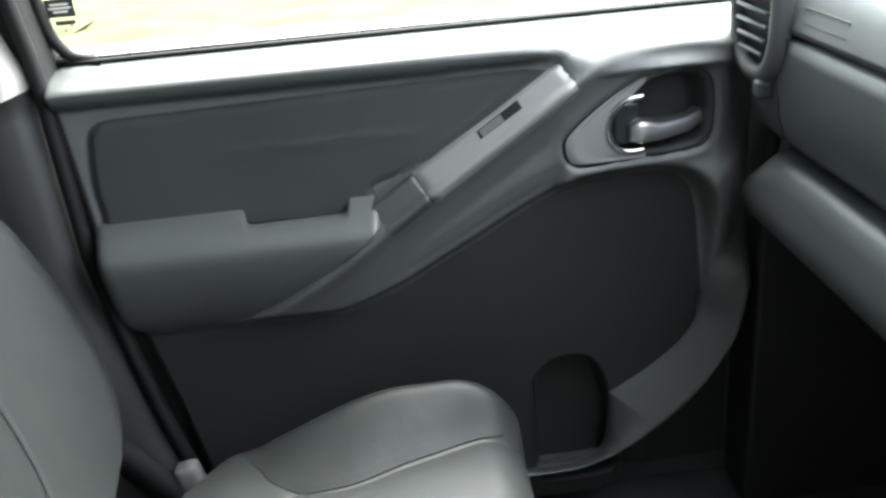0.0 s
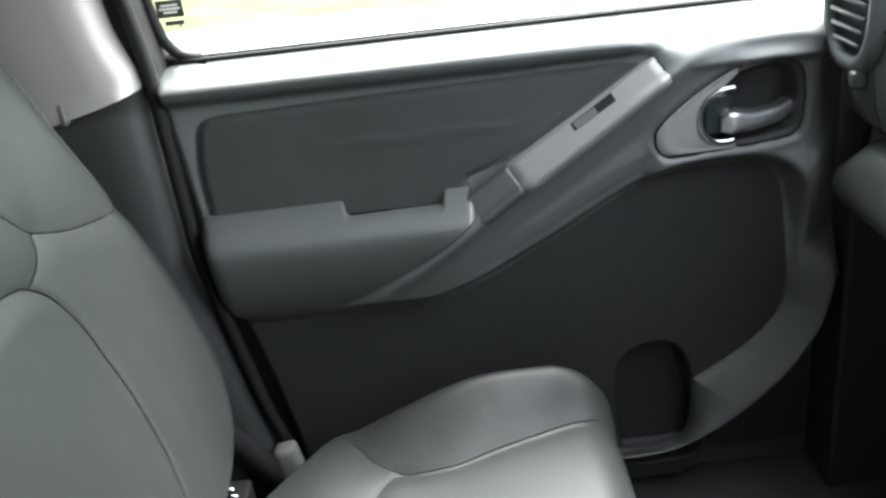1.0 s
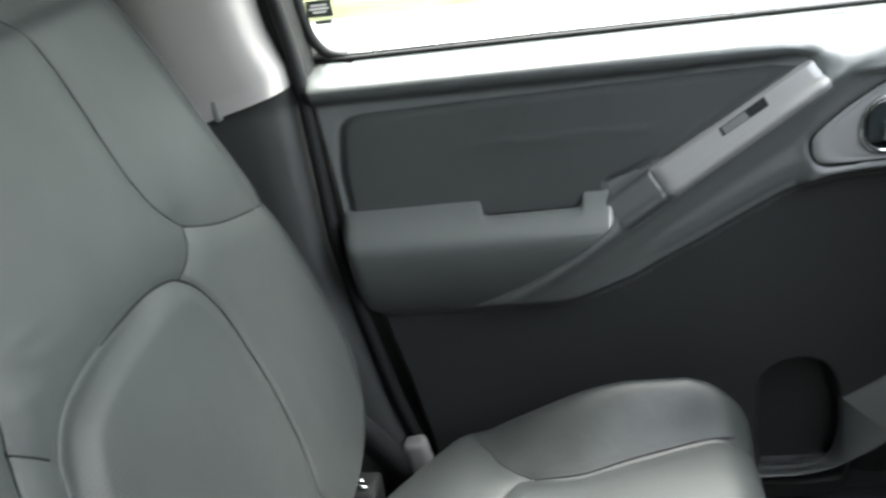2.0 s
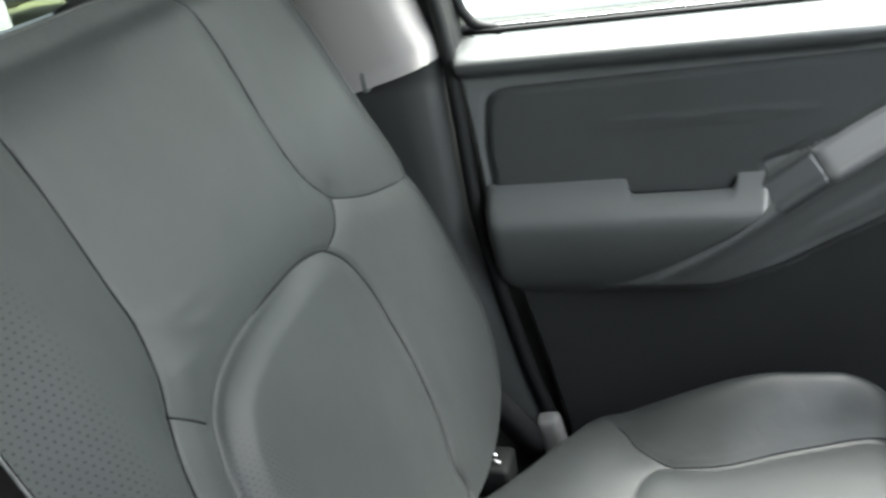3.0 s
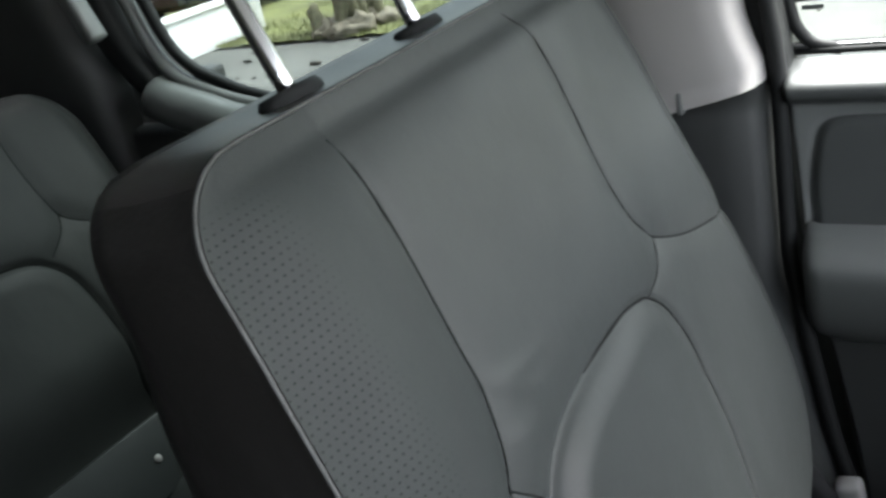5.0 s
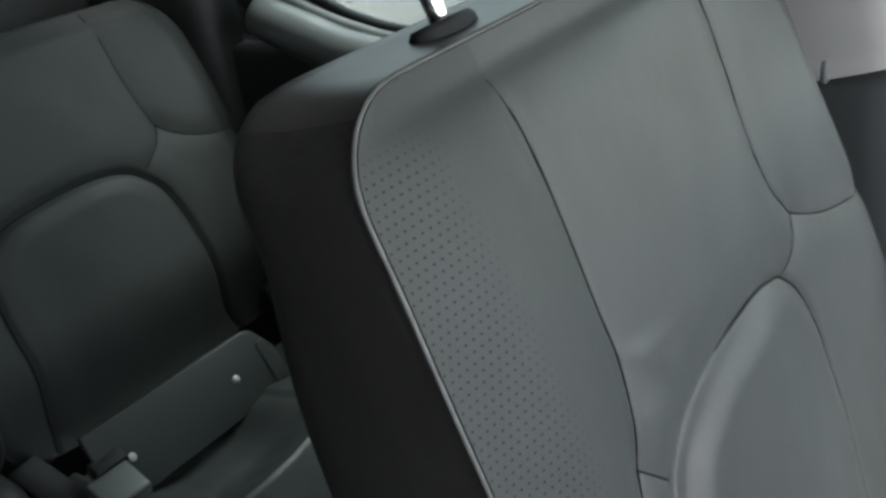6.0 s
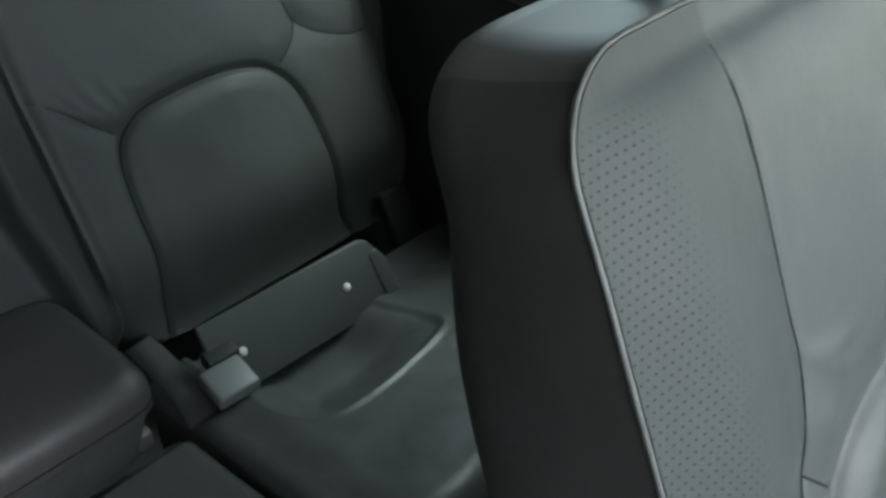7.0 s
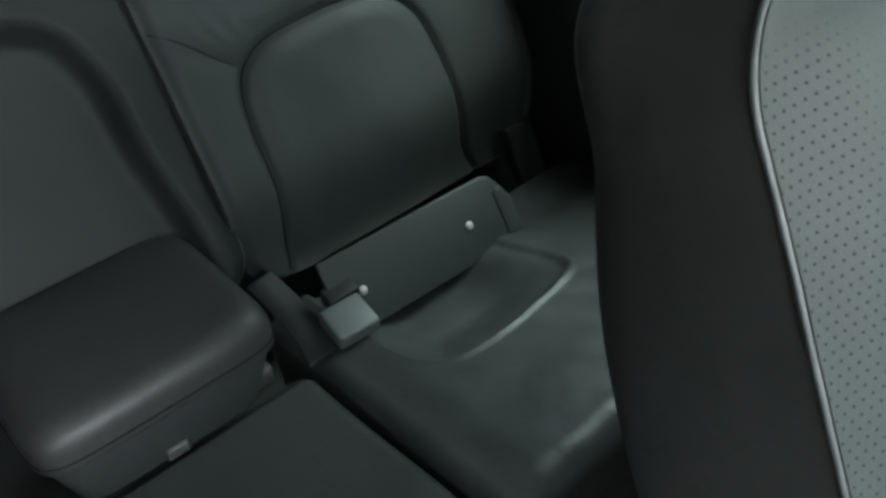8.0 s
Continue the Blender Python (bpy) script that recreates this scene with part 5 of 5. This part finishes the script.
prof = [(0.85, 0.785), (0.60, 0.81), (0.40, 0.812), (0.325, 0.806), (0.290, 0.792), (0.276, 0.772), (0.270, 0.748), (0.2688, 0.7428), (0.2800, 0.7420), (0.2810, 0.7362), (0.2682, 0.7355), (0.2675, 0.72), (0.266, 0.69), (0.268, 0.655), (0.275, 0.632), (0.290, 0.616), (0.315, 0.608), (0.34, 0.606)]
prof = [tuple(q) for q in prof]
ys = [0.975, 0.972, 0.962, 0.945, 0.90, 0.85, 0.75, 0.6, 0.4, 0.2, 0.0, -0.2, -0.63]
inset = [0.05, 0.022, 0.010, 0.003, 0, 0, 0, 0, 0, 0, 0, 0, 0]
P3 = np.zeros((len(prof), len(ys), 3))
for i, (x, z) in enumerate(prof):
    for j, (y, k) in enumerate(zip(ys, inset)):
        P3[i, j] = (x + k, y, z - (k if i < 4 else 0) * 0.6)
rg = np.zeros(P3.shape[:2], int)
rg[8:] = 1
split_sheet(P3, rg, {0: ("dash_top", PLASTIC_DASH, "dark grey upper dashboard"), 1: ("glovebox_door", PLASTIC_DASH, "dark grey glovebox panel")}, dash)
low = [(0.335, 0.612), (0.290, 0.611), (0.272, 0.608), (0.264, 0.601), (0.260, 0.585), (0.257, 0.560), (0.256, 0.543), (0.261, 0.530), (0.275, 0.518), (0.31, 0.495), (0.40, 0.40), (0.55, 0.20), (0.62, 0.06)]
ysl = [0.955, 0.950, 0.935, 0.90, 0.7, 0.3, 0.0, -0.63]
insl = [0.05, 0.015, 0.004, 0, 0, 0, 0, 0]
P3 = np.zeros((len(low), len(ysl), 3))
for i, (x, z) in enumerate(low):
    for j, (y, k) in enumerate(zip(ysl, insl)):
        P3[i, j] = (x + k, y - 0.062 * float(ss(0.545, 0.612, z)) * (j < 4), z)
split_sheet(P3, np.zeros(P3.shape[:2], int), {0: ("knee_panel", PLASTIC_DASH, "dark grey lower knee panel")}, dash)


def on_dash(a, b, d):
    return (0.268 - d, a, b)


vc = np.array((0.918, 0.764))
ell = lambda ry, rz, n=40: [(vc[0] + ry * math.copysign(abs(math.cos(t)) ** 0.75, math.cos(t)), vc[1] + rz * math.copysign(abs(math.sin(t)) ** 0.75, math.sin(t))) for t in taper(0, 2 * math.pi * (1 - 1 / n), n - 1)]
v, f = [], []
for ry, rz, d in ((0.066, 0.086, -0.004), (0.064, 0.084, 0.008), (0.056, 0.076, 0.014), (0.047, 0.067, 0.012), (0.043, 0.063, -0.004), (0.042, 0.062, -0.03)):
    v += [on_dash(a, b, d) for a, b in ell(ry, rz)]
for r in range(5):
    for k in range(40):
        f.append((r * 40 + k, r * 40 + (k + 1) % 40, (r + 1) * 40 + (k + 1) % 40, (r + 1) * 40 + k))
part("vent_ring", v, f, SILVER_DARK, dash, "dark grey vent surround")
# flat black plate in place of the shade deep in the vent
v, f = prism(ell(0.0435, 0.0635), on_dash, 0.000, 0.0035)
part("vent_backing", v, f, RUBBER, dash, "black plate standing in for the shaded vent depth", smooth=False)
for k in range(8):
    z = vc[1] - 0.052 + 0.0148 * k
    w = 0.042 * math.sqrt(max(0.05, 1 - ((z - vc[1]) / 0.066) ** 2)) ** 0.7
    v, f = box(-0.008, 0.008, -w, w, -0.0022, 0.0022, 0.001, 1, Matrix.Translation((0.262, vc[0], z)) @ Matrix.Rotation(radians(22), 4, "Y"))
    part("vent_slat", v, f, SILVER_DARK, dash, "")
v, f = box(0.246, 0.262, 0.912, 0.928, 0.772, 0.786, 0.003)
part("vent_tab", v, f, PLASTIC_DASH, dash, "small vent direction tab")
v, f = box(0.252, 0.275, 0.882, 0.898, 0.669, 0.688, 0.005, 3)
part("vent_wheel", v, f, PLASTIC_DASH, dash, "small dark thumb wheel")
v, f = tube([(0.2665, 0.844, 0.740), (0.2665, 0.852, 0.7365), (0.2663, 0.859, 0.731), (0.2662, 0.866, 0.720), (0.2660, 0.870, 0.706), (0.2660, 0.870, 0.693), (0.2665, 0.865, 0.676), (0.2672, 0.862, 0.655), (0.2760, 0.860, 0.630)], 0.0010, 6)
part("panel_joint", v, f, PLASTIC_DARK, dash, "thin dark panel joint")
for y0, y1, z0, z1 in ((0.745, 0.832, 0.7695, 0.7707), (0.745, 0.832, 0.7555, 0.7567), (0.745, 0.7462, 0.7567, 0.7695), (0.8308, 0.832, 0.7567, 0.7695)):
    v, f = box(0.2755 - (0.7705 - z1) * 0.22 - 0.0008, 0.2800, y0, y1, z0, z1, 0.0002, 1)
    part("plate_line", v, f, PLASTIC_DARK, dash, "faint embossed outline")

# end cap added to keep light out of the gap by the door
end = [(0.335, 0.795), (0.322, 0.70), (0.320, 0.60), (0.312, 0.53), (0.40, 0.41), (0.55, 0.21), (0.62, 0.06), (0.895, 0.06), (0.895, 0.77)]
v, f = prism(end, lambda a, b, d: (a, 0.972 - d, b), 0.0, 0.006)
part("end_panel", v, f, PLASTIC_DARK, dash, "dark end panel beside the door", smooth=False)

# ------------------------------------------------------------------ outdoors
GZ = -0.62


def strip_ground(name, x0, x1, y0, y1, z, mat, label, category, nx=2, ny=2, amp=0.0):
    v, f = [], []
    rnd = random.Random(name)
    for i in range(nx + 1):
        for j in range(ny + 1):
            v.append((x0 + (x1 - x0) * i / nx, y0 + (y1 - y0) * j / ny, z + amp * rnd.uniform(-1, 1)))
    for i in range(nx):
        for j in range(ny):
            a = i * (ny + 1) + j
            f.append((a, a + ny + 1, a + ny + 2, a + 1))
    return structure(name, v, f, mat, label, category, True)


strip_ground("ground", -400, 400, -400, 400, GZ - 0.10, GRASS, "wide grassy ground reaching the horizon", "ground")
strip_ground("road", -60, 60, -6, 7.6, GZ, ASPHALT, "grey asphalt road beside the car", "road")
v, f = box(-3.5, 60, 7.6, 9.25, GZ - 0.1, GZ + 0.04, 0.02)
structure("pavement", v, f, CONCRETE, "pale concrete footpath along the road", "pavement")
strip_ground("grass_verge", -3.5, 60, 9.25, 30, GZ + 0.03, GRASS, "short green grass verge behind the footpath", "grass", 40, 30, 0.03)
strip_ground("grass_verge_2", -7.7, -3.5, 7.5, 30, GZ + 0.035, GRASS, "short green grass verge beside the garden wall", "grass", 30, 60, 0.012)

# low white wall, gate post, brick house front and parked car beyond the road
wall = thing("garden_wall", "low white rendered garden wall", "wall", (-7.8, 7.5, GZ))
v, f = box(-7.95, -7.75, 3.5, 8.15, GZ - 0.1, GZ + 0.42, 0.03)
part("wall_body", v, f, WHITEWALL, wall)
v, f = box(-7.99, -7.71, 3.46, 8.15, GZ + 0.42, GZ + 0.47, 0.02)
part("coping", v, f, WHITEWALL, wall, "white coping slab")
post = thing("gate_post", "pale grey concrete gate post at the wall's end", "post", (-7.85, 8.33, GZ))
v, f = box(-7.98, -7.72, 8.20, 8.46, GZ - 0.1, GZ + 1.25, 0.02)
part("post_body", v, f, CONCRETE, post)
v, f = box(-8.02, -7.68, 8.16, 8.50, GZ + 1.25, GZ + 1.33, 0.02)
part("post_cap", v, f, CONCRETE, post)
house = thing("house", "orange brick house front behind the wall", "house", (-10.0, 6.0, GZ))
v, f = box(-14.0, -10.0, 2.0, 8.7, GZ - 0.1, GZ + 3.2, 0.03)
part("brick_wall", v, f, BRICK, house)
v, f = box(-14.3, -9.7, 1.7, 9.0, GZ + 3.2, GZ + 3.45, 0.03)
part("roof_edge", v, f, PLASTIC_DARK, house)

# dark car parked behind the wall
CARPAINT = material("dark_car_paint", (0.02, 0.022, 0.026), 0.25, var=0.1, coat=0.6)
parked = thing("parked_car", "dark parked car behind the low white wall", "car", (-10.2, 10.9, GZ))
v, f = box(-11.0, -9.4, 8.95, 13.0, GZ + 0.22, GZ + 0.85, 0.12, 4)
part("body", v, f, CARPAINT, parked)
v, f = box(-10.85, -9.55, 9.9, 12.6, GZ + 0.83, GZ + 1.42, 0.22, 4)
part("cabin", v, f, CARPAINT, parked)
v, f = box(-10.95, -9.45, 8.88, 9.02, GZ + 0.30, GZ + 0.50, 0.04, 3)
part("bumper", v, f, PLASTIC_DARK, parked, "black plastic bumper")
for wx in (-10.95, -9.45):
    for wy in (9.75, 12.2):
        v, f = tube([(wx - 0.09, wy, GZ + 0.30), (wx + 0.09, wy, GZ + 0.30)], 0.30, 24)
        part("wheel", v, f, RUBBER, parked, "black tyre")

# heap of weathered stones and cut stumps on the verge
ROCK = material("weathered_stone", (0.15, 0.128, 0.095), 0.9, var=0.55, scale=14, grain=0.8, grain_scale=40)
BARK = material("grey_brown_bark", (0.125, 0.115, 0.070), 0.95, var=0.5, scale=18, grain=0.8, grain_scale=60)
rnd = random.Random(4)
SX, SY = -6.12, 7.58
for k in range(26):
    bm = bmesh.new()
    bmesh.ops.create_icosphere(bm, subdivisions=3, radius=1.0)
    r = rnd.uniform(0.03, 0.15)
    off = rnd.random() * 50
    flat, long = rnd.uniform(0.5, 0.95), rnd.uniform(0.8, 1.7)
    turn = Matrix.Rotation(rnd.uniform(0, 6.3), 3, "Z")
    for q in bm.verts:
        q.co *= 1 + 0.6 * noise.noise(q.co * 1.6 + Vector((off, 0, 0))) + 0.28 * noise.noise(q.co * 4.5 + Vector((0, off, 0)))
        q.co = turn @ Vector((q.co.x * r * long, q.co.y * r, q.co.z * r * flat))
    v, f = from_bm(bm)
    x, y = rnd.gauss(SX, 0.18), SY + abs(rnd.gauss(0.0, 0.40))
    st = thing("stone", "rough grey-brown stone lying on the verge", "stone", (x, y, GZ + 0.03), "stones on the verge")
    part("rock", [(a + x, b + y, c + GZ + 0.03 + r * 0.3) for a, b, c in v], f, ROCK, st)
for k in range(16):
    x, y, r, hgt = rnd.gauss(SX, 0.17), SY + 0.10 + abs(rnd.gauss(0, 0.35)), rnd.uniform(0.03, 0.085), rnd.uniform(0.25, 0.95)
    lean = (rnd.uniform(-0.2, 0.2), rnd.uniform(-0.2, 0.2))
    v, f = tube([(x + lean[0] * t + 0.012 * math.sin(9 * t + k), y + lean[1] * t, GZ + 0.02 + hgt * t) for t in taper(0, 1, 6)], [r * (1.35 - 0.5 * t) for t in taper(0, 1, 6)], 10)
    st = thing("stump", "weathered grey-brown stump on the grass verge", "stump", (x, y, GZ + 0.03), "stumps on the verge")
    part("trunk", v, f, BARK, st)
# grass blades along the verge's edge
v, f = [], []
for k in range(5000):
    x, y = rnd.uniform(-7.7, -3.6), 7.5 + rnd.random() ** 1.5 * 3.0
    hgt, w, t = rnd.uniform(0.03, 0.09), rnd.uniform(0.003, 0.007), rnd.uniform(0, 6.3)
    dx, dy = rnd.uniform(-0.03, 0.03), rnd.uniform(-0.03, 0.03)
    i = len(v)
    v += [(x - w * math.cos(t), y - w * math.sin(t), GZ + 0.02), (x + w * math.cos(t), y + w * math.sin(t), GZ + 0.02), (x + dx, y + dy, GZ + 0.03 + hgt)]
    f.append((i, i + 1, i + 2))
blades = part("grass_blades", v, f, GRASS, None, "", False)
tagged(blades, "short olive green grass blades on the verge", "grass", "", "stuff")

# dark clods and twigs on the road's edge
for x, y, w in ((-6.65, 6.83, 0.10), (-5.60, 6.56, 0.12), (-6.05, 6.20, 0.05), (-5.91, 6.23, 0.05), (-6.29, 6.24, 0.04), (-5.6, 7.40, 0.10), (-6.9, 7.2, 0.05), (-5.2, 6.9, 0.06)):
    bm = bmesh.new()
    bmesh.ops.create_icosphere(bm, subdivisions=1, radius=1.0)
    for q in bm.verts:
        q.co *= 1 + 0.5 * noise.noise(q.co * 1.3 + Vector((x * 9, y * 7, 0)))
        q.co = Vector((q.co.x * w * 0.7, q.co.y * w * 0.3, q.co.z * w * 0.18))
    v, f = from_bm(bm)
    clod = thing("clod", "small dark clod of earth on the road", "clod", (x, y, GZ), "clods on the road")
    part("earth", [(a + x, b + y, c + GZ + w * 0.15) for a, b, c in v], f, SOIL, clod)
